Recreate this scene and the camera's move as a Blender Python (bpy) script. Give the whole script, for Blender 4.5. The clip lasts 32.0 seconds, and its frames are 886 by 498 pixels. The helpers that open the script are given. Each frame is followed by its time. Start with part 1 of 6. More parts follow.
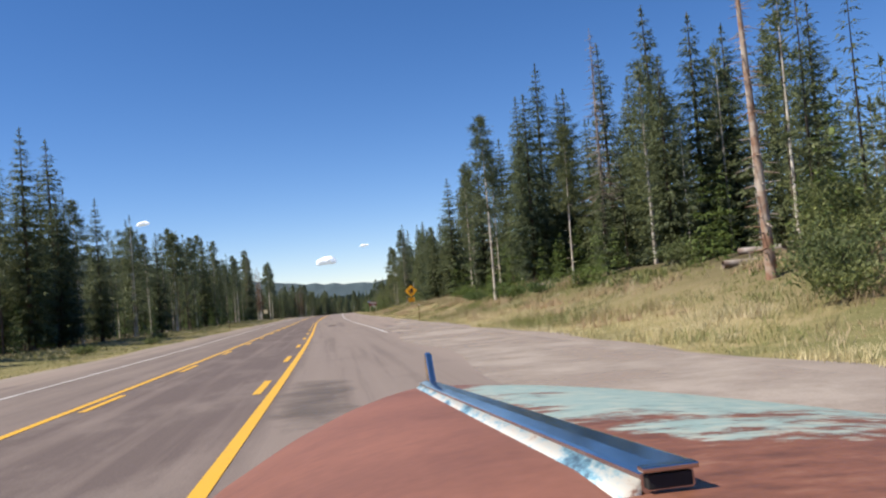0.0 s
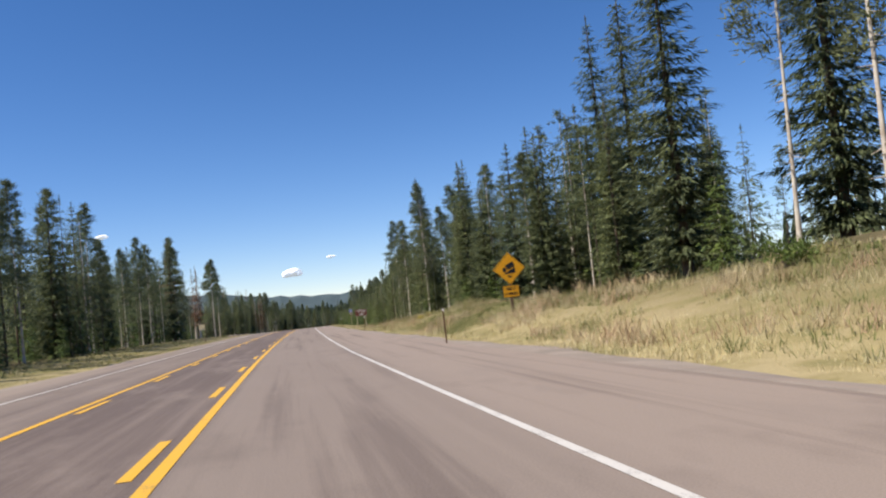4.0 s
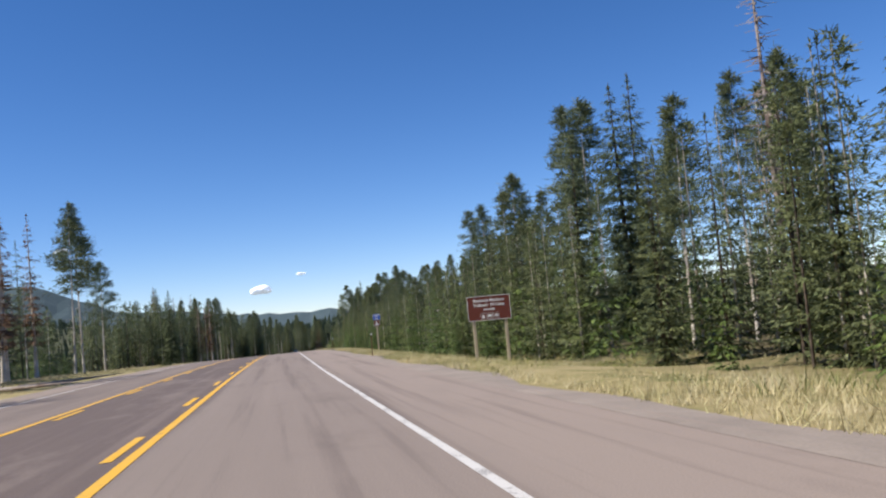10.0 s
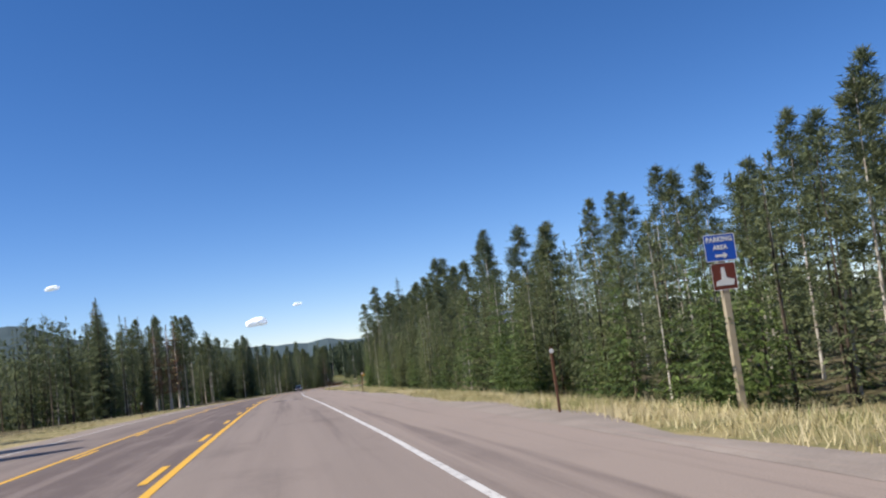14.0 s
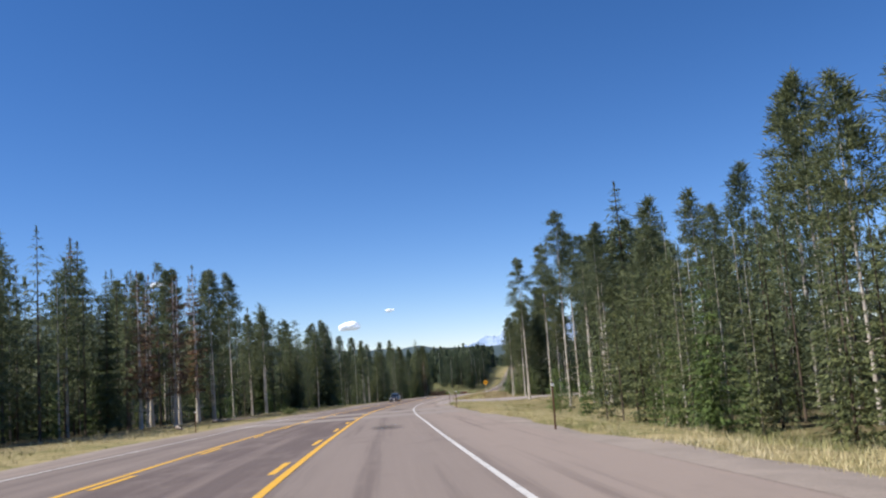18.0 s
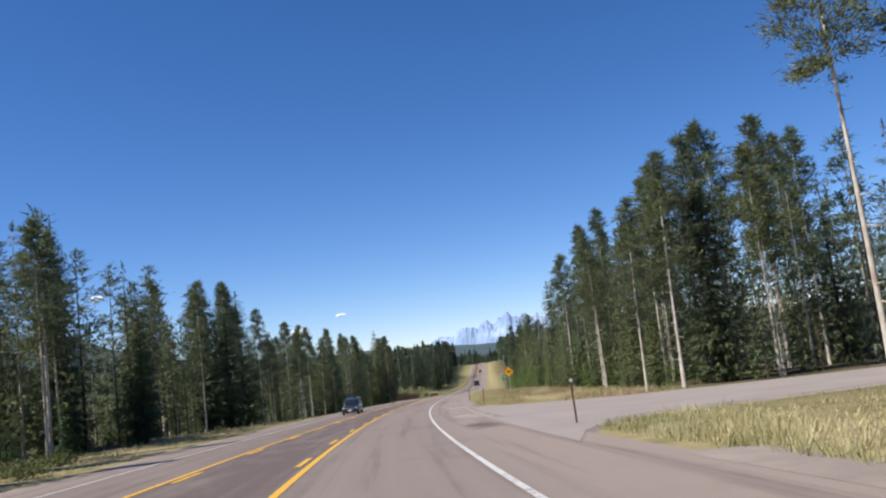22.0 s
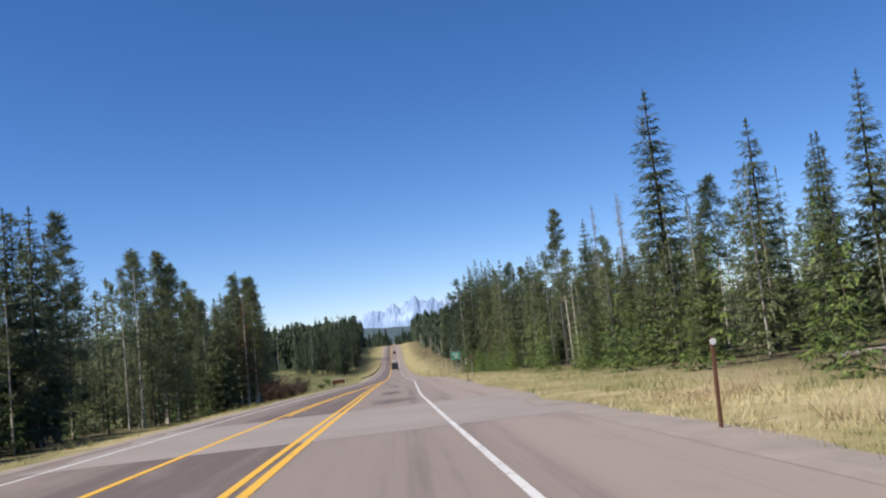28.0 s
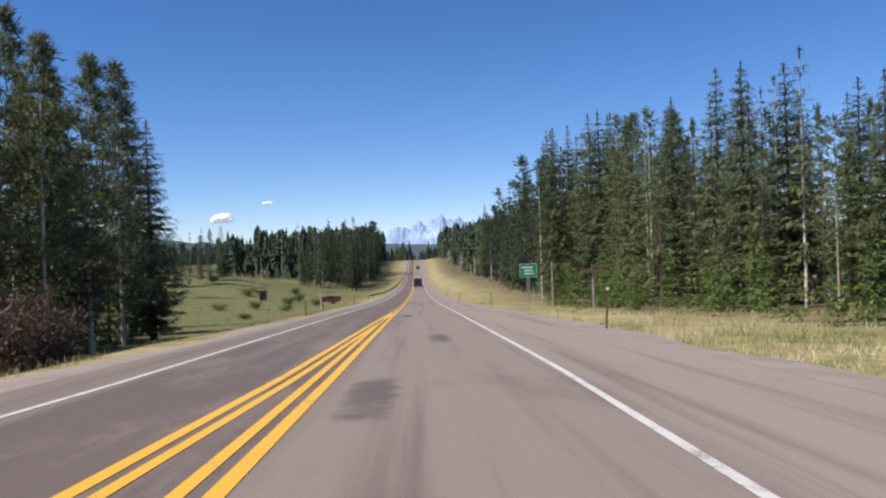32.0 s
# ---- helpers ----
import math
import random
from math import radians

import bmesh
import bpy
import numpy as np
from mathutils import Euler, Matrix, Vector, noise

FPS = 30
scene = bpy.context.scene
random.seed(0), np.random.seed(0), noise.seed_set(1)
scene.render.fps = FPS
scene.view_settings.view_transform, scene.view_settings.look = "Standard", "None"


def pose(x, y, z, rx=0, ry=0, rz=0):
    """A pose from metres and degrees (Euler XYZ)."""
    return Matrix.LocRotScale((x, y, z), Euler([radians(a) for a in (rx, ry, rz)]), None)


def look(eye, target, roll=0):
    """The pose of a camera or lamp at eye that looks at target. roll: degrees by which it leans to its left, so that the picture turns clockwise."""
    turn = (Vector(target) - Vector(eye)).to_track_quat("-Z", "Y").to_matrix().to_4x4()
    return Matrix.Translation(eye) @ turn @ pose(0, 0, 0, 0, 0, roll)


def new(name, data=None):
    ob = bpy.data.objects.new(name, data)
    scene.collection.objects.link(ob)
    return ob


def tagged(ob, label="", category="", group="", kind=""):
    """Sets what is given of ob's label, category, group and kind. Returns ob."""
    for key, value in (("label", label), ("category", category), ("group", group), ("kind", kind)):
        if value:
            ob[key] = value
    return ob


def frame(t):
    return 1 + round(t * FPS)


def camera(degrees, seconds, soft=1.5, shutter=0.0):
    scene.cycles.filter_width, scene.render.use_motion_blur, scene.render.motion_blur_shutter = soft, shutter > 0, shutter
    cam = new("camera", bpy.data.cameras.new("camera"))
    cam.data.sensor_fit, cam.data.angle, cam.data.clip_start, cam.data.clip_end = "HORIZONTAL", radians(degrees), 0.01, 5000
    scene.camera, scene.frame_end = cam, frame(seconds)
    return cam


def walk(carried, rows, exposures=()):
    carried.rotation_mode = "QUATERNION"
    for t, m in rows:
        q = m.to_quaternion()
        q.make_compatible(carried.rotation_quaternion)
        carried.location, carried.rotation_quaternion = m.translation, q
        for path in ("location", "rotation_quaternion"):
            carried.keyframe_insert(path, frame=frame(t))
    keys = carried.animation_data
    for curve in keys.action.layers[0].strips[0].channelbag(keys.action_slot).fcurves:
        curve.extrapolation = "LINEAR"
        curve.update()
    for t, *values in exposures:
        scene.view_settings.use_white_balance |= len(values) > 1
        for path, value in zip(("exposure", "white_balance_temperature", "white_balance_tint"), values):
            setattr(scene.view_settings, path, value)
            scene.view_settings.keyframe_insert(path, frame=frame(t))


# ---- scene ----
# ---- camera ----
cam = camera(57.9, 32.0, soft=2.2, shutter=0.0)
ROWS = [
    (0, 0.00, 0.00, 0.00, -8.18, 1.81, -4.86),
    (0.5, 0.05, 8.14, -0.27, -9.09, 2.17, -5.94),
    (1, 0.07, 16.28, -0.54, -9.49, 2.08, -6.49),
    (1.5, 0.06, 24.41, -0.80, -9.69, 1.73, -6.61),
    (2, 0.02, 32.55, -1.07, -9.84, 1.45, -6.51),
    (2.5, -0.03, 40.69, -1.33, -10.08, 1.36, -6.26),
    (4.5, -0.28, 73.49, -2.39, -10.68, 2.65, -5.72),
    (5, -0.32, 81.77, -2.66, -10.75, 2.74, -5.80),
    (5.5, -0.33, 90.07, -2.92, -10.92, 2.89, -5.92),
    (6, -0.33, 98.40, -3.18, -11.34, 3.13, -6.12),
    (6.5, -0.30, 106.73, -3.44, -12.14, 3.41, -6.27),
    (7, -0.25, 115.05, -3.70, -12.98, 3.49, -6.44),
    (7.5, -0.18, 123.37, -3.96, -13.68, 3.42, -6.65),
    (8, -0.10, 131.66, -4.22, -14.01, 3.05, -6.80),
    (8.5, -0.00, 139.92, -4.47, -13.99, 2.63, -6.94),
    (9, 0.11, 148.17, -4.72, -13.68, 2.47, -6.83),
    (9.5, 0.22, 156.41, -4.98, -13.26, 2.78, -6.17),
    (10, 0.34, 164.64, -5.23, -12.86, 3.56, -5.21),
    (10.5, 0.45, 172.87, -5.49, -12.57, 4.52, -4.31),
    (11, 0.57, 181.10, -5.74, -12.66, 5.24, -3.87),
    (11.5, 0.68, 189.33, -6.00, -13.15, 5.46, -4.07),
    (12, 0.80, 197.56, -6.27, -13.81, 5.24, -4.81),
    (12.5, 0.92, 205.80, -6.54, -14.32, 4.99, -5.77),
    (13, 1.05, 214.03, -6.82, -14.37, 4.91, -6.52),
    (13.5, 1.19, 222.26, -7.11, -14.08, 5.14, -6.78),
    (14, 1.34, 230.48, -7.41, -13.42, 5.45, -6.96),
    (14.5, 1.50, 238.70, -7.72, -12.74, 5.68, -6.88),
    (16.5, 2.17, 271.59, -9.13, -10.76, 5.63, -4.99),
    (17, 2.34, 279.81, -9.53, -9.45, 6.06, -4.43),
    (17.5, 2.52, 288.01, -9.93, -7.98, 6.58, -4.16),
    (18, 2.71, 296.18, -10.35, -6.84, 6.92, -4.24),
    (18.5, 2.91, 304.32, -10.78, -6.36, 7.23, -4.52),
    (19, 3.14, 312.42, -11.21, -6.54, 7.42, -4.83),
    (19.5, 3.40, 320.49, -11.64, -7.16, 7.56, -5.29),
    (20, 3.70, 328.55, -12.08, -7.98, 7.59, -5.75),
    (20.5, 4.05, 336.59, -12.52, -8.72, 7.54, -6.22),
    (21, 4.46, 344.64, -12.97, -9.36, 7.39, -6.63),
    (21.5, 4.95, 352.69, -13.42, -9.96, 7.08, -6.89),
    (22, 5.53, 360.75, -13.87, -10.50, 6.78, -6.82),
    (22.5, 6.22, 368.82, -14.33, -11.09, 6.76, -6.44),
    (23, 7.01, 376.92, -14.79, -11.66, 6.93, -5.90),
    (23.5, 7.91, 385.06, -15.25, -12.15, 7.13, -5.30),
    (24, 8.92, 393.22, -15.71, -12.58, 7.17, -5.02),
    (24.5, 10.03, 401.42, -16.16, -13.04, 7.05, -5.30),
    (25, 11.24, 409.63, -16.61, -13.60, 6.74, -5.86),
    (25.5, 12.55, 417.85, -17.04, -14.19, 6.42, -6.50),
    (27.5, 18.62, 450.56, -18.71, -16.79, 5.22, -6.72),
    (28, 20.32, 458.73, -19.12, -17.00, 4.99, -6.14),
    (28.5, 22.06, 466.92, -19.55, -17.05, 4.76, -5.36),
    (29, 23.85, 475.12, -19.99, -16.88, 4.50, -4.35),
    (29.5, 25.67, 483.34, -20.44, -16.51, 4.11, -3.26),
    (30, 27.50, 491.57, -20.90, -16.10, 3.58, -2.25),
    (30.5, 29.34, 499.82, -21.37, -15.58, 2.78, -1.22),
    (31, 31.18, 508.06, -21.85, -14.97, 1.81, -0.96),
    (31.5, 33.01, 516.32, -22.34, -14.65, 0.71, -1.36),
    (32, 34.84, 524.57, -22.83, -14.68, -0.51, -2.12),
]


def eye_pose(x, y, z, yaw, pitch, roll):
    return pose(x, y, z, 0, 0, yaw) @ pose(0, 0, 0, 90 + pitch) @ pose(0, 0, 0, 0, 0, roll)


walk(cam, [(r[0], eye_pose(*r[1:])) for r in ROWS], [(0.0, 0.36, 6900, 10), (7.0, 0.36, 6900, 10), (10.0, 0.33, 6550, 10), (12.0, 0.31, 6500, 10), (26.0, 0.30, 6500, 10), (32.0, 0.30, 6600, 10)])

# ---- world and sun ----
SUN_AZ, SUN_EL = radians(-100), radians(51)
world = bpy.data.worlds.new("sky")
scene.world = world
world.use_nodes = True
wn, wl = world.node_tree.nodes, world.node_tree.links
sky = wn.new("ShaderNodeTexSky")
sky.sky_type, sky.sun_disc = "NISHITA", False
sky.sun_elevation, sky.sun_rotation = SUN_EL, SUN_AZ
sky.altitude, sky.air_density, sky.dust_density, sky.ozone_density = 2400, 1.0, 0.02, 2.0
wn["Background"].inputs["Strength"].default_value = 0.108
deep = wn.new("ShaderNodeHueSaturation")
deep.inputs["Saturation"].default_value = 1.24
tint = wn.new("ShaderNodeMix")
tint.data_type, tint.blend_type = "RGBA", "MULTIPLY"
tint.inputs[0].default_value = 1.0
tint.inputs[7].default_value = (0.985, 0.965, 1.08, 1)
way_up, raised = wn.new("ShaderNodeTexCoord"), wn.new("ShaderNodeVectorMath")
raised.operation = "ADD"
raised.inputs[1].default_value = (0, 0, 0.02)
wl.new(way_up.outputs["Generated"], raised.inputs[0])
wl.new(raised.outputs[0], sky.inputs["Vector"])
wl.new(sky.outputs["Color"], tint.inputs[6])
wl.new(tint.outputs[2], deep.inputs["Color"])
wl.new(deep.outputs["Color"], wn["Background"].inputs["Color"])
sun_data = bpy.data.lights.new("sun", "SUN")
sun_data.energy, sun_data.angle, sun_data.color = 5.0, radians(0.53), (1.0, 0.94, 0.85)
sun = new("sun", sun_data)
sun_way = Vector((math.sin(SUN_AZ) * math.cos(SUN_EL), math.cos(SUN_AZ) * math.cos(SUN_EL), math.sin(SUN_EL)))
sun.matrix_world = look(sun_way * 300, (0, 0, 0))

# ---- materials ----


class Mat:
    """A small node builder for one principled material."""

    def __init__(self, name, rough=0.8, metal=0.0, spec=0.4):
        self.m = bpy.data.materials.new(name)
        self.m.use_nodes = True
        self.t = self.m.node_tree
        self.b = self.t.nodes["Principled BSDF"]
        self.b.inputs["Roughness"].default_value = rough
        self.b.inputs["Metallic"].default_value = metal
        self.b.inputs["Specular IOR Level"].default_value = spec

    def n(self, kind, **kw):
        node = self.t.nodes.new(kind)
        for k, v in kw.items():
            if k in node.inputs:
                node.inputs[k].default_value = v
        return node

    def link(self, a, b):
        self.t.links.new(a, b)

    def coords(self, which="Object", scale=(1, 1, 1)):
        c, m = self.n("ShaderNodeTexCoord"), self.n("ShaderNodeMapping")
        m.inputs["Scale"].default_value = scale
        self.link(c.outputs[which], m.inputs["Vector"])
        return m.outputs["Vector"]

    def noise(self, vec, scale, detail=4.0, rough=0.6):
        n = self.n("ShaderNodeTexNoise", Scale=scale, Detail=detail, Roughness=rough)
        self.link(vec, n.inputs["Vector"])
        return n.outputs["Fac"]

    def ramp(self, fac, stops):
        r = self.n("ShaderNodeValToRGB")
        e = r.color_ramp.elements
        while len(e) < len(stops):
            e.new(0.5)
        for el, (p, c) in zip(e, stops):
            el.position = p
            el.color = (*c, 1) if len(c) == 3 else c
        self.link(fac, r.inputs["Fac"])
        return r.outputs["Color"]

    def mix(self, fac, a, b, mode="MIX"):
        x = self.n("ShaderNodeMix")
        x.data_type, x.blend_type = "RGBA", mode
        for sock, val in ((x.inputs[0], fac), (x.inputs[6], a), (x.inputs[7], b)):
            if isinstance(val, (float, int)):
                sock.default_value = val
            elif isinstance(val, tuple):
                sock.default_value = (*val, 1)
            else:
                self.link(val, sock)
        return x.outputs[2]

    def math(self, op, a, b=0.0, c=0.0):
        x = self.n("ShaderNodeMath")
        x.operation = op
        for i, v in enumerate((a, b, c)):
            if isinstance(v, (float, int)):
                x.inputs[i].default_value = v
            else:
                self.link(v, x.inputs[i])
        return x.outputs[0]

    def color(self, sock):
        self.link(sock, self.b.inputs["Base Color"])
        return self

    def bump(self, height, strength=0.3, dist=0.02):
        x = self.n("ShaderNodeBump", Strength=strength, Distance=dist)
        self.link(height, x.inputs["Height"])
        self.link(x.outputs["Normal"], self.b.inputs["Normal"])
        return self


def speckled(name, a, b, scale=8.0, rough=0.8, metal=0.0, bump=0.15, fine=60.0):
    """Two-tone surface with coarse stains and fine grain."""
    m = Mat(name, rough, metal)
    v = m.coords()
    coarse, grain = m.noise(v, scale), m.noise(v, fine, 2.0)
    m.color(m.mix(0.35, m.ramp(coarse, [(0.3, a), (0.7, b)]), m.ramp(grain, [(0.3, a), (0.7, b)])))
    return m.bump(grain, bump, 0.01).m


def needles(name, dark, mid, light, rough=0.55, lacy=True):
    m = Mat(name, rough, spec=0.25)
    g, o = m.n("ShaderNodeNewGeometry"), m.n("ShaderNodeObjectInfo")
    isl = m.ramp(g.outputs["Random Per Island"], [(0.0, dark), (0.55, mid), (1.0, light)])
    tint = m.ramp(o.outputs["Random"], [(0.0, (0.78, 0.86, 1.0)), (0.5, (1.0, 1.0, 1.0)), (1.0, (1.14, 1.10, 0.92))])
    patch = m.noise(m.coords(), 0.5, 2.0)
    c = m.mix(1.0, isl, tint, "MULTIPLY")
    c = m.mix(m.math("MULTIPLY", patch, 0.4), c, light)
    comb = m.noise(m.coords(), 8.0, 3.0, 0.7)
    m.color(m.mix(1.0, c, m.ramp(comb, [(0.34, (0.30, 0.32, 0.34)), (0.5, (0.95, 0.95, 0.95)), (0.66, (1.75, 1.7, 1.5))]), "MULTIPLY"))
    thin, both, out = m.n("ShaderNodeBsdfTranslucent"), m.n("ShaderNodeMixShader", Fac=0.34), m.t.nodes["Material Output"]
    m.link(m.b.inputs["Base Color"].links[0].from_socket, thin.inputs["Color"])
    m.link(m.b.outputs[0], both.inputs[1])
    m.link(thin.outputs[0], both.inputs[2])
    m.link(both.outputs[0], out.inputs["Surface"])
    if lacy:
        gaps = m.noise(m.coords(), 11.0, 2.0, 0.6)
        hole, cut = m.n("ShaderNodeBsdfTransparent"), m.n("ShaderNodeMixShader")
        m.link(m.ramp(gaps, [(0.44, (0, 0, 0)), (0.46, (1, 1, 1))]), cut.inputs[0])
        m.link(hole.outputs[0], cut.inputs[1])
        m.link(both.outputs[0], cut.inputs[2])
        m.link(cut.outputs[0], out.inputs["Surface"])
    return m.m


def bark(name, a, b, c):
    m = Mat(name, 0.9, spec=0.15)
    v = m.coords(scale=(1, 1, 0.22))
    n1, n2 = m.noise(v, 9.0), m.noise(m.coords(), 1.1, 3.0)
    m.color(m.mix(m.ramp(n2, [(0.42, (0, 0, 0)), (0.62, (1, 1, 1))]), m.ramp(n1, [(0.3, a), (0.7, b)]), c))
    return m.bump(n1, 0.5, 0.03).m


SPRUCE_NEEDLE = needles("spruce_needles", (0.058, 0.077, 0.041), (0.112, 0.138, 0.068), (0.189, 0.218, 0.116), lacy=False)
PINE_TUFT = needles("pine_tufts", (0.064, 0.083, 0.043), (0.129, 0.152, 0.076), (0.209, 0.234, 0.128), lacy=False)
PINE_NEEDLE = needles("pine_needles", (0.063, 0.084, 0.042), (0.124, 0.151, 0.072), (0.207, 0.234, 0.121))
# Darker copy of the needles; self-shadow of distant trees is put in the colour.
SHADED_NEEDLE = needles("shaded_far_needles", (0.026, 0.042, 0.026), (0.050, 0.074, 0.042), (0.085, 0.112, 0.064), lacy=False)
YOUNG_NEEDLE = needles("young_needles", (0.055, 0.091, 0.028), (0.1, 0.148, 0.045), (0.168, 0.228, 0.072))
RUST_NEEDLE = needles("dead_needles", (0.105, 0.056, 0.038), (0.17, 0.095, 0.060), (0.24, 0.155, 0.10))
DEAD_BRUSH = needles("dead_brush", (0.062, 0.040, 0.032), (0.105, 0.066, 0.052), (0.16, 0.11, 0.085))
FLOWER = needles("yellow_flowers", (0.22, 0.20, 0.06), (0.40, 0.34, 0.09), (0.56, 0.48, 0.13))
SHRUB_LEAF = needles("shrub_leaves", (0.07, 0.10, 0.035), (0.14, 0.17, 0.06), (0.22, 0.24, 0.10))
PALE_BARK = bark("pale_pine_bark", (0.50, 0.455, 0.395), (0.74, 0.68, 0.59), (0.40, 0.33, 0.265))
DARK_BARK = bark("spruce_bark", (0.10, 0.075, 0.058), (0.20, 0.155, 0.12), (0.065, 0.05, 0.04))
PEELED_BARK = bark("peeling_red_bark", (0.20, 0.105, 0.07), (0.36, 0.22, 0.15), (0.50, 0.43, 0.36))
GREY_WOOD = bark("weathered_wood", (0.25, 0.215, 0.19), (0.42, 0.37, 0.33), (0.20, 0.145, 0.12))


def lane_material():
    """Aged asphalt: x of the map runs along the road, y across it from the centre line."""
    m = Mat("asphalt", 0.86, spec=0.3)
    uv = m.n("ShaderNodeUVMap")
    uv.uv_map = "lanes"
    sep = m.n("ShaderNodeSeparateXYZ")
    m.link(uv.outputs["UV"], sep.inputs[0])

    def stretched(sx, sy):
        mp = m.n("ShaderNodeMapping")
        mp.inputs["Scale"].default_value = (sx, sy, 1)
        m.link(uv.outputs["UV"], mp.inputs["Vector"])
        return mp.outputs["Vector"]

    streak = m.noise(stretched(0.035, 1.6), 1.0, 5.0)
    streak2 = m.noise(stretched(0.012, 0.55), 1.0, 3.0)
    blot = m.noise(stretched(0.25, 0.5), 1.0, 5.0)
    grain = m.noise(stretched(1, 1), 55.0, 2.0)
    pos = m.math("MULTIPLY_ADD", sep.outputs["Y"], 0.05, 0.5)
    wob = m.math("MULTIPLY_ADD", m.math("SUBTRACT", streak2, 0.5), 0.03, pos)
    base = m.ramp(wob, [(0.02, (0.286, 0.240, 0.213)), (0.13, (0.265, 0.223, 0.197)), (0.165, (0.175, 0.147, 0.134)), (0.33, (0.164, 0.136, 0.125)), (0.345, (0.090, 0.069, 0.067)),
                        (0.495, (0.093, 0.072, 0.070)), (0.51, (0.212, 0.180, 0.164)), (0.66, (0.217, 0.184, 0.167)), (0.70, (0.27, 0.227, 0.203)), (0.9, (0.305, 0.253, 0.222))])
    pale = m.mix(0.45, base, (0.276, 0.233, 0.209))
    c = m.mix(m.ramp(streak, [(0.50, (0, 0, 0)), (0.68, (0.95, 0.95, 0.95))]), base, pale)
    c = m.mix(m.ramp(streak, [(0.34, (0.7, 0.7, 0.7)), (0.47, (0, 0, 0))]), c, (0.106, 0.085, 0.080))
    c = m.mix(m.ramp(blot, [(0.56, (0, 0, 0)), (0.74, (0.5, 0.5, 0.5))]), c, (0.101, 0.082, 0.076))
    swirl = m.noise(stretched(0.22, 0.6), 1.0, 7.0, 0.7)
    c = m.mix(m.ramp(swirl, [(0.50, (0, 0, 0)), (0.66, (0.55, 0.55, 0.55))]), c, (0.235, 0.200, 0.182))
    c = m.mix(0.2, c, m.ramp(grain, [(0.3, (0.085, 0.072, 0.067)), (0.7, (0.382, 0.327, 0.296))]))
    m.color(m.mix(1.0, c, (1.05, 1.0, 0.945), "MULTIPLY"))
    return m.bump(grain, 0.25, 0.006).m


ASPHALT = lane_material()


def ground_material():
    """Verge grass beside the road, duff under the trees; y of the map is metres from the road."""
    m = Mat("ground_cover", 0.95, spec=0.1)
    uv = m.n("ShaderNodeUVMap")
    uv.uv_map = "lanes"
    sep = m.n("ShaderNodeSeparateXYZ")
    m.link(uv.outputs["UV"], sep.inputs[0])
    v = m.coords()
    big, mid, fine = m.noise(v, 0.12, 4.0), m.noise(v, 0.9, 5.0), m.noise(v, 14.0, 3.0)
    grass = m.ramp(m.mix(0.5, big, mid), [(0.38, (0.16, 0.162, 0.06)), (0.49, (0.33, 0.275, 0.13)), (0.60, (0.46, 0.375, 0.21))])
    far_bank = m.math("MULTIPLY_ADD", sep.outputs["Y"], -0.1, -0.75)
    meadow = m.math("MULTIPLY", m.math("MULTIPLY_ADD", sep.outputs["X"], 0.02, -10.6), 1.0)
    sward = m.ramp(m.mix(0.5, big, fine), [(0.35, (0.080, 0.095, 0.034)), (0.65, (0.175, 0.175, 0.070))])
    lush = m.n("ShaderNodeClamp")
    m.link(m.math("MAXIMUM", m.math("MULTIPLY_ADD", meadow, 0.35, 0.5), m.math("MULTIPLY_ADD", sep.outputs["X"], -0.007, 1.2)), lush.inputs["Value"])
    lush.inputs["Min"].default_value, lush.inputs["Max"].default_value = 0.08, 0.85
    here = m.n("ShaderNodeClamp")
    m.link(far_bank, here.inputs["Value"])
    grass = m.mix(m.math("MULTIPLY", here.outputs[0], lush.outputs[0]), grass, sward)
    duff = m.ramp(mid, [(0.35, (0.055, 0.048, 0.026)), (0.65, (0.12, 0.098, 0.055))])
    edge = m.math("ADD", m.math("ABSOLUTE", m.math("ADD", sep.outputs["Y"], 3.0)), m.math("MULTIPLY_ADD", mid, 8.0, -4.0))
    open_land = m.n("ShaderNodeClamp")
    m.link(m.math("MULTIPLY", meadow, here.outputs[0]), open_land.inputs["Value"])
    duff = m.mix(open_land.outputs[0], duff, sward)
    c = m.mix(m.ramp(m.math("MULTIPLY", edge, 0.02), [(0.22, (0, 0, 0)), (0.40, (1, 1, 1))]), grass, duff)
    far = m.ramp(m.math("MULTIPLY", edge, 0.002), [(0.25, (0, 0, 0)), (0.5, (1, 1, 1))])
    c = m.mix(far, c, m.ramp(mid, [(0.3, (0.03, 0.045, 0.025)), (0.7, (0.07, 0.085, 0.045))]))
    m.color(m.mix(0.25, c, m.ramp(fine, [(0.3, (0.07, 0.06, 0.03)), (0.7, (0.33, 0.28, 0.16))])))
    return m.bump(fine, 0.6, 0.05).m


GROUND = ground_material()
GRAVEL = speckled("gravel", (0.215, 0.178, 0.15), (0.35, 0.29, 0.243), 0.8, 0.95, bump=0.6, fine=25.0)
PATCH = speckled("old_concrete_patch", (0.235, 0.20, 0.176), (0.305, 0.262, 0.232), 0.5, 0.9, fine=30.0)


def ragged(name, a, b, lo, hi, scale):
    """A thin stain on asphalt with torn, patchy edges."""
    m = Mat(name, 0.85, spec=0.3)
    v = m.coords()
    n, fine = m.noise(v, scale, 6.0, 0.65), m.noise(v, 30.0, 2.0)
    m.color(m.ramp(fine, [(0.3, a), (0.7, b)]))
    m.link(m.ramp(n, [(lo, (0, 0, 0)), (hi, (0.85, 0.85, 0.85))]), m.b.inputs["Alpha"])
    return m.m


DUST = ragged("road_dust", (0.36, 0.305, 0.26), (0.45, 0.385, 0.33), 0.30, 0.62, 0.35)


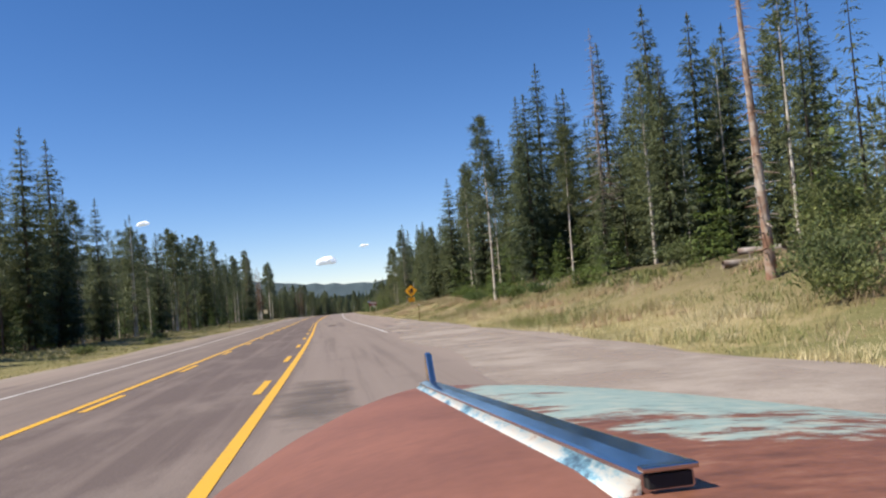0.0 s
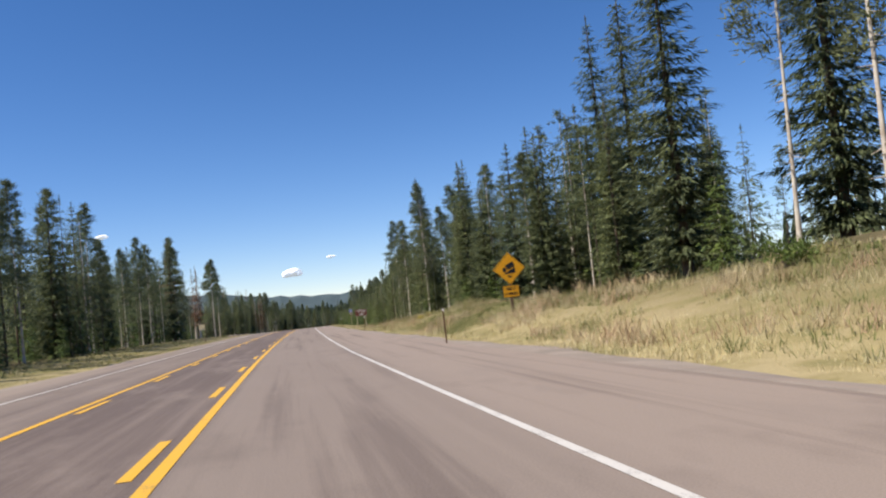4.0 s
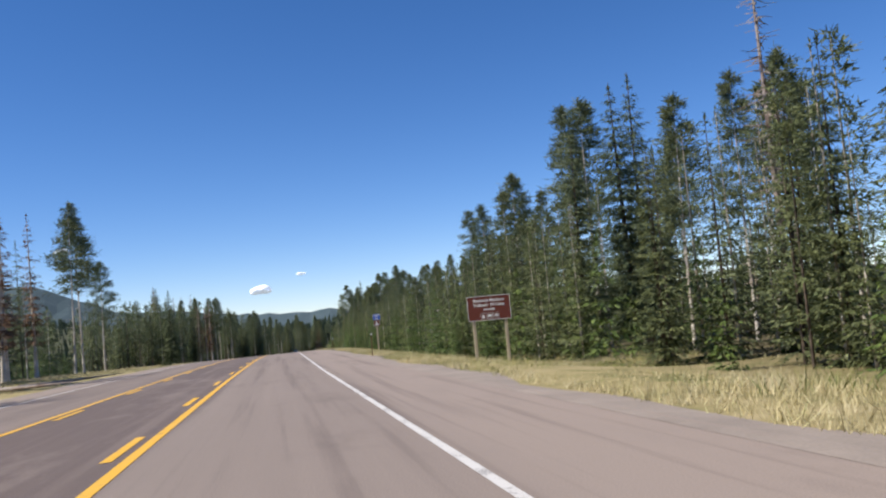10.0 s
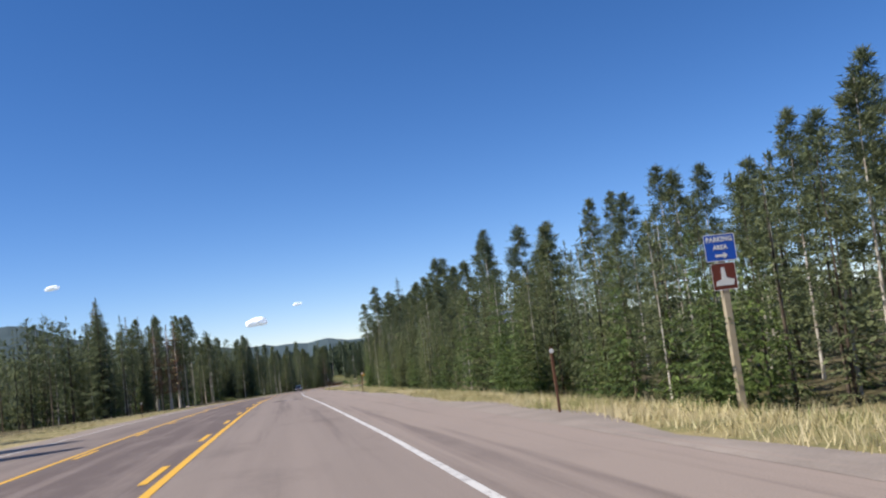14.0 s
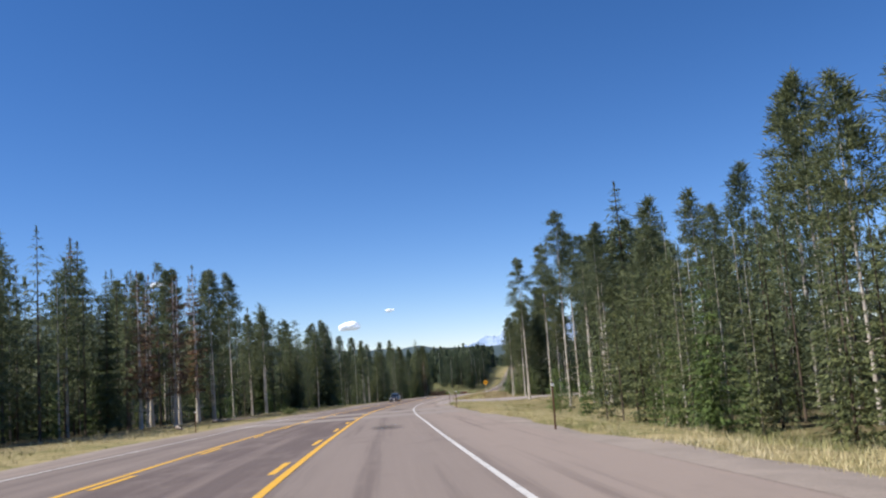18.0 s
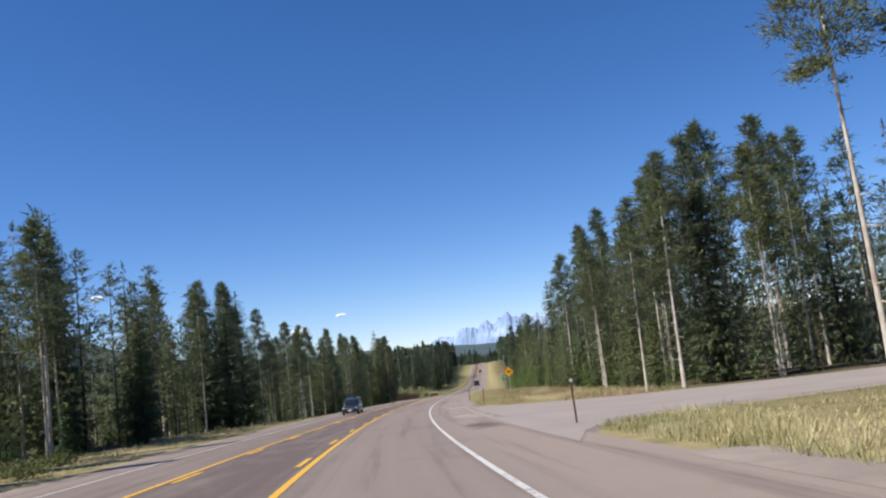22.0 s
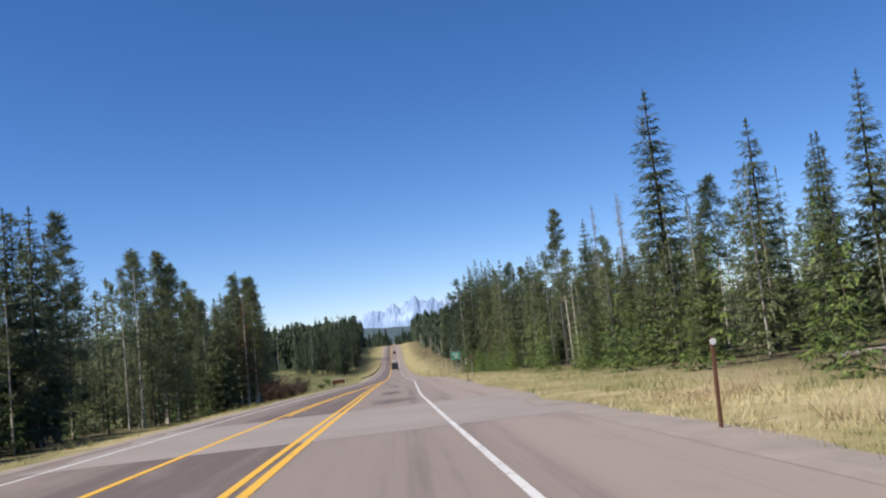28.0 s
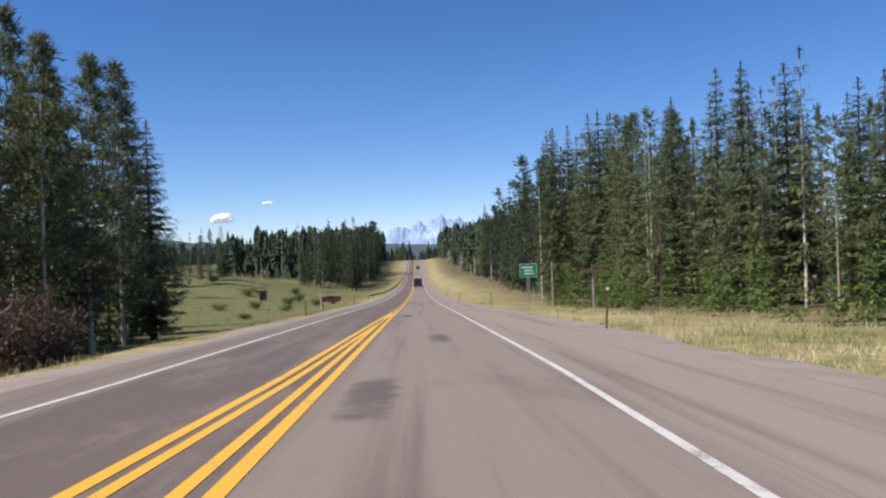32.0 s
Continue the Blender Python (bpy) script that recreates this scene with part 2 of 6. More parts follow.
def tar_material():
    """Worn tar smudges that thin out to nothing towards their rims."""
    m = Mat("tar", 0.8, spec=0.3)
    uv, sep = m.n("ShaderNodeUVMap"), m.n("ShaderNodeSeparateXYZ")
    uv.uv_map = "lanes"
    m.link(uv.outputs["UV"], sep.inputs[0])
    along = m.math("MULTIPLY", sep.outputs["X"], m.math("SUBTRACT", 1.0, sep.outputs["X"]))
    across = m.math("MULTIPLY", sep.outputs["Y"], m.math("SUBTRACT", 1.0, sep.outputs["Y"]))
    body = m.math("MULTIPLY", m.math("MULTIPLY", along, across), 16.0)
    v = m.coords()
    torn, fine = m.noise(v, 1.3, 6.0, 0.65), m.noise(v, 30.0, 2.0)
    m.color(m.ramp(fine, [(0.3, (0.115, 0.098, 0.090)), (0.7, (0.165, 0.141, 0.128))]))
    cover = m.math("MULTIPLY_ADD", body, 0.55, m.math("SUBTRACT", torn, 0.62))
    m.link(m.ramp(cover, [(0.06, (0, 0, 0)), (0.5, (0.6, 0.6, 0.6))]), m.b.inputs["Alpha"])
    return m.m


TAR = tar_material()


def paint(name, base, under, wear=0.58):
    m = Mat(name, 0.6)
    v = m.coords()
    n, f = m.noise(v, 1.7, 6.0, 0.7), m.noise(v, 40.0, 2.0)
    m.color(m.mix(m.ramp(m.mix(0.4, n, f), [(wear, (0, 0, 0)), (wear + 0.1, (1, 1, 1))]), base, under))
    return m.m


YELLOW_LINE = paint("yellow_road_paint", (0.72, 0.40, 0.035), (0.20, 0.15, 0.09))
WHITE_LINE = paint("white_road_paint", (0.60, 0.575, 0.54), (0.25, 0.23, 0.215), 0.52)
BROWN_SIGN = speckled("brown_sign_face", (0.145, 0.038, 0.026), (0.185, 0.05, 0.034), 3.0, 0.45, bump=0.0)
YELLOW_SIGN = speckled("yellow_sign_face", (0.80, 0.36, 0.012), (0.88, 0.42, 0.02), 3.0, 0.4, bump=0.0)
BLUE_SIGN = speckled("blue_sign_face", (0.02, 0.10, 0.50), (0.03, 0.12, 0.58), 3.0, 0.4, bump=0.0)
GREEN_SIGN = speckled("green_sign_face", (0.01, 0.22, 0.12), (0.015, 0.27, 0.15), 3.0, 0.4, bump=0.0)
WHITE_SIGN = speckled("white_sign_face", (0.72, 0.72, 0.70), (0.82, 0.82, 0.80), 5.0, 0.4, bump=0.0)
BLACK_SIGN = speckled("black_sign_ink", (0.012, 0.012, 0.014), (0.02, 0.02, 0.022), 3.0, 0.5, bump=0.0)
BARE_METAL = speckled("galvanised_metal", (0.42, 0.42, 0.42), (0.56, 0.56, 0.55), 6.0, 0.45, 0.8, 0.05)
RUST_POST = speckled("rusty_steel_post", (0.085, 0.042, 0.026), (0.17, 0.08, 0.045), 5.0, 0.85)
TIMBER = speckled("sign_timber", (0.36, 0.30, 0.21), (0.50, 0.43, 0.31), 2.0, 0.85, bump=0.3)
DARK_TIMBER = speckled("dark_timber", (0.10, 0.065, 0.04), (0.19, 0.125, 0.08), 2.0, 0.85, bump=0.3)
BOARD_TAN = speckled("tan_board", (0.62, 0.52, 0.33), (0.74, 0.64, 0.44), 2.0, 0.7)


def grass_material(name, stops):
    m = Mat(name, 0.8, spec=0.2)
    g = m.n("ShaderNodeNewGeometry")
    isl = m.ramp(g.outputs["Random Per Island"], stops)
    zone = m.noise(m.coords(), 0.16, 3.0)
    c = m.mix(m.ramp(zone, [(0.46, (0, 0, 0)), (0.6, (0.8, 0.8, 0.8))]), isl, (0.21, 0.225, 0.08))
    bleached = m.noise(m.coords(), 0.42, 3.0)
    m.color(m.mix(m.ramp(bleached, [(0.5, (0, 0, 0)), (0.62, (0.6, 0.6, 0.6))]), c, (0.62, 0.53, 0.36)))
    return m.m


DRY_GRASS = grass_material("dry_grass", [(0.0, (0.36, 0.30, 0.15)), (0.45, (0.54, 0.455, 0.25)), (0.8, (0.68, 0.595, 0.36)), (1.0, (0.32, 0.33, 0.14))])
GREEN_GRASS = grass_material("green_grass", [(0.0, (0.16, 0.18, 0.055)), (0.6, (0.29, 0.28, 0.105)), (1.0, (0.50, 0.42, 0.20))])
WEED = grass_material("seed_heads", [(0.0, (0.27, 0.18, 0.11)), (0.5, (0.40, 0.28, 0.185)), (1.0, (0.50, 0.37, 0.24))])
LUSH = grass_material("green_herbs", [(0.0, (0.075, 0.105, 0.032)), (0.6, (0.15, 0.175, 0.06)), (1.0, (0.26, 0.25, 0.10))])

# ---- the road's line ----
STEP = 20.0
HEADING = [0.46, -0.06, -0.41, -0.46, -0.22, 0.14, 0.48, 0.72, 0.81, 0.80, 0.84, 0.98, 1.14, 1.18, 1.21, 1.44, 1.95, 2.88, 4.42, 6.23, 7.90, 9.48, 10.88, 11.90, 12.45, 12.59, 12.8]
GRADE = [-3.29, -3.28, -3.26, -3.22, -3.18, -3.13, -3.10, -3.08, -3.08, -3.13, -3.27, -3.54, -3.92, -4.41, -4.89, -5.23, -5.41, -5.51, -5.63, -5.65, -5.45, -5.15, -4.93, -5.04, -5.33, -5.60, -5.93]
EYE_HEIGHT = 1.26
S0, S1 = -300, 4600
_s = np.arange(S0, S1 + 1.0, 1.0)
_k = np.arange(len(HEADING)) * STEP
_h = np.radians(np.interp(_s, _k, HEADING))
# the grade after the camera's stretch: down into the dip, up over the crest, then gently down
_g = np.interp(_s, np.r_[_k, 590, 670, 760, 830, 880, 930, 990, 1060, 1110, 1250, 4600], np.r_[GRADE, -6.2, -4.9, -3.6, -2.2, 1.2, 2.6, 2.6, 0.5, -2.5, -3.0, -0.4]) / 100


def smooth(v, w):
    k = np.ones(w) / w
    return np.convolve(np.r_[np.full(w // 2, v[0]), v, np.full(w // 2, v[-1])], k, "valid")


_h, _g = smooth(_h, 21), smooth(_g, 31)
_x, _y, _z = (np.r_[0, np.cumsum(v[:-1])] for v in (np.sin(_h), np.cos(_h), _g))
_o = int(-S0)
_x, _y, _z = _x - _x[_o], _y - _y[_o], _z - _z[_o] - EYE_HEIGHT

# metres from the camera's line to the centre line, the road's edges and its lines
LAYOUT_S = [0, 45, 95, 160, 195, 245, 295, 330, 430, 495, 540, 620]
CENTRE = [-1.1, -1.2, -1.55, -1.85, -1.9, -1.85, -1.8, -1.65, -2.1, -1.4, -1.35, -1.5]
RIGHT_LINE = [2.4, 2.45, 1.87, 1.6, 1.5, 1.74, 1.55, 1.75, 1.2, 1.3, 2.1, 2.0]
RIGHT_EDGE = [5.9, 5.75, 5.5, 4.25, 4.0, 4.35, 4.4, 4.5, 3.9, 3.8, 5.1, 4.2]
LEFT_LINE = [-4.4, -4.45, -4.5, -5.15, -5.15, -5.3, -5.5, -5.3, -4.95, -3.6, -2.15, -1.2]
LEFT_WHITE = [-7.2, -7.2, -7.6, -8.4, -8.6, -8.8, -8.9, -8.3, -8.0, -6.0, -4.75, -4.9]
LEFT_EDGE = [-10.0, -10.1, -10.2, -10.1, -10.6, -10.6, -10.4, -10.3, -10.4, -6.9, -6.4, -6.4]


def lay(table, s):
    return np.interp(s, LAYOUT_S, table)


def line_at(s):
    """Centre place, unit way to the right, and height of the camera's line projected on the road."""
    h = np.interp(s, _s, _h)
    return np.interp(s, _s, _x), np.interp(s, _s, _y), np.interp(s, _s, _z), np.cos(h), -np.sin(h)


def smoothstep(a, b, v):
    t = np.clip((v - a) / (b - a), 0, 1)
    return t * t * (3 - 2 * t)


def lift(s, o):
    """Height of the ground over the road's level at s along and o metres to the right."""
    s, o = np.asarray(s, float), np.asarray(o, float)
    re, le = lay(RIGHT_EDGE, s), lay(LEFT_EDGE, s)
    bank = np.interp(s, [-40, 10, 60, 100, 125, 140, 155, 170, 190, 215, 350, 371, 383, 410, 440, 480, 560, 600, 640, 760, 1100], [0.7, 0.7, 0.8, 1.1, 1.15, 0.6, -0.25, -0.5, -0.6, -1.1, -1.05, -0.8, -0.15, 0.05, 0.1, -0.1, -0.15, -0.5, 0.2, 2.5, 1.0])
    right = smoothstep(re + 1.2, re + 7.5, o) * bank - 0.06 * smoothstep(re - 0.1, re + 0.4, o)
    right = right + 1.6 * smoothstep(11, 19, o) * (1 - smoothstep(75, 120, s))
    drop = np.interp(s, [-40, 100, 180, 250, 380, 430, 455, 500, 560, 640, 800, 1000], [0.3, 0.3, 0.4, 0.15, 0.0, 0.1, -0.5, -0.95, -1.6, -1.8, -1.6, 0.0])
    left = smoothstep(-le + 1.0, -le + 9.0, -o) * drop - 0.06 * smoothstep(-le - 0.1, -le + 0.4, -o)
    z = np.where(o > 0, right, left)
    z = z + 6 * smoothstep(20, 120, o) * smoothstep(560, 800, s) + 2.5 * smoothstep(15, 60, -o) * smoothstep(760, 900, s)
    knoll = 8.0 * np.exp(-(((s - 790) / 50) ** 2 + ((o + 66) / 24) ** 2))
    hill = 110 * smoothstep(230, 1100, -o) * smoothstep(450, 1100, s) * (1 - 0.8 * smoothstep(1500, 2600, s))
    far = 40 * smoothstep(300, 1200, o) * smoothstep(900, 1800, s)
    return z + knoll + hill + far


_mean = (math.cos(radians(8)), -math.sin(radians(8)))


def spot(s, o, up=0.0):
    """World place at s along the road and o to the right, on the ground, up metres over it."""
    x, y, z, rx, ry = line_at(s)
    o = np.asarray(o, float)
    near = np.clip(o, -200, 200)
    out = o - near
    return x + rx * near + _mean[0] * out, y + ry * near + _mean[1] * out, z + lift(s, o) + up


def heading_at(s):
    return -math.degrees(float(np.interp(s, _s, _h)))


def on_ground(s, o, turn=0.0, up=0.0):
    """A pose on the ground, whose y runs along the road."""
    x, y, z = (float(v) for v in spot(s, o, up))
    return pose(x, y, z, 0, 0, heading_at(s) + turn)


def mesh_object(name, verts, faces, mat, uv=None, smooth_shade=False, parent=None):
    me = bpy.data.meshes.new(name)
    me.from_pydata([tuple(v) for v in verts], [], [tuple(f) for f in faces])
    if uv is not None:
        layer = me.uv_layers.new(name="lanes")
        idx = np.empty(len(me.loops), dtype=np.int32)
        me.loops.foreach_get("vertex_index", idx)
        layer.data.foreach_set("uv", np.asarray(uv, np.float32)[idx].ravel())
    me.materials.append(mat)
    if smooth_shade:
        me.shade_smooth()
    me.update()
    ob = new(name, me)
    if parent:
        ob.parent = parent
    return ob


def part(name, bm, mat, parent=None, label=""):
    """Links a bmesh as one mesh object under a thing or a part."""
    me = bpy.data.meshes.new(name)
    bm.to_mesh(me)
    bm.free()
    for mm in mat if isinstance(mat, (list, tuple)) else [mat]:
        me.materials.append(mm)
    ob = new(name, me)
    if parent:
        ob.parent = parent
    return tagged(ob, label) if label else ob


def thing(name, m, label, category, group=""):
    ob = new(name)
    ob.matrix_basis = m
    return tagged(ob, label, category, group)


def box_bm(size, at=(0, 0, 0), bevel=0.0, bm=None, rot=None):
    bm2 = bmesh.new()
    bmesh.ops.create_cube(bm2, size=1.0)
    bmesh.ops.scale(bm2, vec=size, verts=bm2.verts)
    if bevel:
        bmesh.ops.bevel(bm2, geom=bm2.edges[:], offset=bevel, segments=2, affect="EDGES", profile=0.6)
    if rot is not None:
        bmesh.ops.transform(bm2, matrix=rot, verts=bm2.verts)
    bmesh.ops.translate(bm2, vec=at, verts=bm2.verts)
    return merged(bm, bm2)


def merged(bm, bm2):
    if bm is None:
        return bm2
    me = bpy.data.meshes.new("tmp")
    bm2.to_mesh(me)
    bm2.free()
    bm.from_mesh(me)
    bpy.data.meshes.remove(me)
    return bm


def tube_bm(r1, r2, length, at=(0, 0, 0), sides=10, bm=None, rot=None, caps=True):
    """A tapered cylinder from at upwards (or along rot's z)."""
    bm2 = bmesh.new()
    bmesh.ops.create_cone(bm2, cap_ends=caps, segments=sides, radius1=r1, radius2=r2, depth=length)
    bmesh.ops.translate(bm2, vec=(0, 0, length / 2), verts=bm2.verts)
    if rot is not None:
        bmesh.ops.transform(bm2, matrix=rot, verts=bm2.verts)
    bmesh.ops.translate(bm2, vec=at, verts=bm2.verts)
    return merged(bm, bm2)


def plate_bm(points, depth, bm=None):
    """A flat outline in x and z, with a thickness behind it along y."""
    bm2 = bmesh.new()
    f = bm2.faces.new([bm2.verts.new((x, 0, z)) for x, z in points])
    got = bmesh.ops.extrude_face_region(bm2, geom=[f])
    bmesh.ops.translate(bm2, vec=(0, depth, 0), verts=[v for v in got["geom"] if isinstance(v, bmesh.types.BMVert)])
    bmesh.ops.recalc_face_normals(bm2, faces=bm2.faces)
    return merged(bm, bm2)


# ---- ground, road and lines ----


def turning(o):
    """Where the side road begins and ends along the highway, o metres to its right."""
    return 386 - 10 * np.exp(-(o - 3.5) / 2.4), 397 + 15 * np.exp(-(o - 4.8) / 5.0)


def strip(name, s_values, left, right, mat, up, cols=1, label="", fall=(0.0, 0.0)):
    """A ribbon on the road between two offsets (functions of s), laid up metres over it."""
    s_values = np.asarray(s_values, float)
    verts, uv, faces = [], [], []
    for s in s_values:
        a, b = left(s), right(s)
        x, y, z, rx, ry = line_at(s)
        for k in range(cols + 1):
            o = a + (b - a) * k / cols
            verts.append((x + rx * o, y + ry * o, z + up - fall[0] * (1 - k / cols) ** 2 - fall[1] * (k / cols) ** 2))
            uv.append((s, o - float(lay(CENTRE, s))))
    for i in range(len(s_values) - 1):
        for k in range(cols):
            a = i * (cols + 1) + k
            faces.append((a, a + 1, a + cols + 2, a + cols + 1))
    ob = mesh_object(name, verts, faces, mat, uv)
    return tagged(ob, label, kind="structure") if label else ob


ROAD_S = np.r_[np.arange(-60, 760, 2.0), np.arange(760, 1180, 5.0)]
ground_s = np.r_[np.arange(-300, -60, 20), np.arange(-60, 760, 4.0), np.arange(760, 1200, 10.0), np.arange(1200, 4601, 100.0)]
ground_o = [-3000, -2000, -1400, -1000, -700, -500, -350, -250, -180, -130, -95, -70, -55, -44, -35, -28, -23, -19, -16, -13.5, -12, -11, -10, -8, -6.5, -4, -2, 0, 2, 3.4, 4.2, 5, 5.8, 6.6, 7.5, 8.5,
            9.5, 10.5, 11.5, 13, 15, 18, 22, 28, 36, 46, 60, 80, 110, 150, 200, 300, 450, 700, 1100, 1700, 2600]
gs, go = np.meshgrid(ground_s, np.array(ground_o, float), indexing="ij")
gx, gy, gz = spot(gs, go)
bump_h = np.array([noise.noise((a * 0.22, b * 0.22, 0.3)) for a, b in zip(gx.ravel(), gy.ravel())]).reshape(gs.shape)
off_road = (go > lay(RIGHT_EDGE, gs) + 1.0) | (go < lay(LEFT_EDGE, gs) - 1.0)
mouth_a, mouth_b = turning(np.clip(go, 3.5, 60))
off_road &= ~((go > 0) & (go < 60) & (gs > mouth_a - 3) & (gs < mouth_b + 3))
gz = gz + np.where(off_road, 0.13 * bump_h, -0.03)
nc = len(ground_o)
gf = [(i * nc + k, i * nc + k + 1, (i + 1) * nc + k + 1, (i + 1) * nc + k) for i in range(len(ground_s) - 1) for k in range(nc - 1)]
ground = mesh_object("ground", np.stack([gx.ravel(), gy.ravel(), gz.ravel()], 1), gf, GROUND, np.stack([gs.ravel(), go.ravel()], 1), True)
tagged(ground, "dry grass verges and brown forest floor falling with the road", kind="structure")

road = strip("road", ROAD_S, lambda s: lay(LEFT_EDGE, s), lambda s: lay(RIGHT_EDGE, s), ASPHALT, 0.0, 14, "worn pinkish-grey asphalt highway with dark streaks")
for stretch in (ROAD_S[ROAD_S < 374], ROAD_S[ROAD_S > 412]):
    strip("gravel_shoulder", stretch, lambda s: lay(RIGHT_EDGE, s) - 0.25, lambda s: lay(RIGHT_EDGE, s) + 0.85 + 0.25 * math.sin(s * 0.31) + 0.2 * math.sin(s * 0.83), GRAVEL, 0.012, 3, "loose tan gravel edge of the highway", (0.009, 0.085))
strip("gravel_shoulder", ROAD_S, lambda s: lay(LEFT_EDGE, s) - 1.0 - 0.3 * math.sin(s * 0.27), lambda s: lay(LEFT_EDGE, s) + 0.25, GRAVEL, 0.012, 3, "loose tan gravel edge of the highway", (0.085, 0.009))


def solid_line(name, s_a, s_b, off, width, mat, label):
    return strip(name, np.arange(s_a, s_b + 0.1, 3.0), lambda s: off(s) - width / 2, lambda s: off(s) + width / 2, mat, 0.006, 1, label)


def c_off(s):
    return float(lay(CENTRE, s))


def l_off(s):
    return float(lay(LEFT_LINE, s))


solid_line("yellow_line", -60, 1170, c_off, 0.15, YELLOW_LINE, "solid yellow line beside the travelled lane")
solid_line("yellow_line", -60, 585, l_off, 0.15, YELLOW_LINE, "solid yellow line on the far side of the turn lane")
solid_line("yellow_line", 452, 640, lambda s: c_off(s) - 0.26, 0.13, YELLOW_LINE, "second yellow line of a double line")
solid_line("yellow_line", 488, 1170, lambda s: l_off(s) + 0.24 if s < 575 else c_off(s) - 0.26, 0.13, YELLOW_LINE, "second yellow line of a double line")
solid_line("white_line", 38, 1170, lambda s: float(lay(RIGHT_LINE, s)), 0.105, WHITE_LINE, "solid white edge line")
solid_line("white_line", -60, 1170, lambda s: float(lay(LEFT_WHITE, s)), 0.12, WHITE_LINE, "thin faded white edge line")
dash_set = tagged(new("dashed_line"), "broken yellow lines inside the turn lane", kind="structure")
for s in np.arange(-12, 452, 8.5):
    for off in (lambda q: c_off(q) - 0.28, lambda q: l_off(q) + 0.28):
        if off(s) > -3 and 6 < s < 450 or off(s) < -3:
            d = strip("dash", [s, s + 1.3, s + 2.6], lambda q: off(q) - 0.07, lambda q: off(q) + 0.07, YELLOW_LINE, 0.006)
            d.parent = dash_set


def patch_strip(s_a, s_b, left, right, mat, label):
    return strip("road_patch", np.arange(s_a, s_b + 0.1, 1.5), lambda s: left + 0.25 * math.sin(s * 1.7), lambda s: right + 0.3 * math.sin(s * 0.9), mat, 0.004, 3, label)


patch_strip(343, 349, -9.9, 4.2, PATCH, "pale old pavement patch across the road")
patch_strip(354, 362, -9.9, 4.6, PATCH, "pale old pavement patch across the road")
patch_strip(476, 487, -7.0, 3.6, PATCH, "pale old pavement patch across the road")


def stain(s_a, s_b, left, right):
    verts, uv = [], []
    for u in np.linspace(0, 1, 9):
        x, y, z, rx, ry = line_at(s_a + (s_b - s_a) * u)
        for v in np.linspace(0, 1, 5):
            o = left - 0.1 + (right - left + 0.2) * v
            verts.append((x + rx * o, y + ry * o, z + 0.004)), uv.append((u, v))
    faces = [(i * 5 + k, i * 5 + k + 1, i * 5 + k + 6, i * 5 + k + 5) for i in range(8) for k in range(4)]
    return tagged(mesh_object("road_stain", verts, faces, TAR, uv), "dark worn tar smudge in the lane", kind="structure")


for s_a, s_b, a, b in ((498, 507, -0.7, 0.7), (516, 521, -0.2, 0.5), (534.5, 540, -1.0, -0.3), (566, 572, -0.9, -0.3), (384.5, 391, 2.1, 3.5), (546, 551, 0.2, 0.8), (600, 606, -0.2, 0.5), (284, 290, -0.9, 0.2), (284, 288, 0.5, 1.3),
                       (8, 16, -1.0, 0.2), (325, 331, -0.6, 0.9), (361, 368, -0.7, 1.0), (488, 494, -0.9, 1.0), (63, 70, -0.4, 0.5)):
    stain(s_a, s_b, a, b)
strip("dusty_shoulder", np.arange(-30, 66, 3.0), lambda s: 2.5 + 2.6 * float(smoothstep(35, 66, s)) + 0.3 * math.sin(s * 0.4), lambda s: float(lay(RIGHT_EDGE, s)) - 0.1, DUST, 0.004, 3, "pale dust lying on the paved shoulder")
strip("dusty_shoulder", np.arange(392, 434, 3.0), lambda s: 2.6 + 0.3 * math.sin(s * 0.5), lambda s: float(lay(RIGHT_EDGE, s)) - 0.1, DUST, 0.004, 3, "pale dust lying on the paved shoulder")


def side_road():
    """The turning on the right: flared mouth, then straight out into the trees, with gravel falling away on both sides."""
    verts, faces, lip, lip_faces = [], [], [], []
    offs = np.r_[np.arange(3.5, 12, 0.75), np.arange(12, 60, 4)]
    for o in offs:
        a, b = turning(o)
        rise = 0.03 - 0.02 * math.exp(-(o - 3.5) * 1.2)
        for k in range(9):
            x, y, z = spot(a + (b - a) * k / 8, o)
            verts.append((float(x), float(y), float(z) + rise))
        for s, up in ((a - 1.3, -0.1), (a + 0.1, rise + 0.006), (b - 0.1, rise + 0.006), (b + 1.3, -0.1)):
            x, y, z = spot(s, o)
            lip.append((float(x), float(y), float(z) + up))
    for i in range(len(offs) - 1):
        for k in range(8):
            faces.append((i * 9 + k, i * 9 + k + 1, (i + 1) * 9 + k + 1, (i + 1) * 9 + k))
        for k in (0, 2):
            lip_faces.append((i * 4 + k, i * 4 + k + 1, i * 4 + k + 5, i * 4 + k + 4))
    tagged(mesh_object("gravel_shoulder", lip, lip_faces, GRAVEL), "loose tan gravel edge of the side road", kind="structure")
    return tagged(mesh_object("side_road", verts, faces, SIDE_ASPHALT), "pale dusty asphalt side road turning off into the trees", kind="structure")


SIDE_ASPHALT = speckled("side_asphalt", (0.27, 0.228, 0.203), (0.35, 0.30, 0.268), 0.4, 0.9, fine=35.0)
side_road()

# ---- trees ----


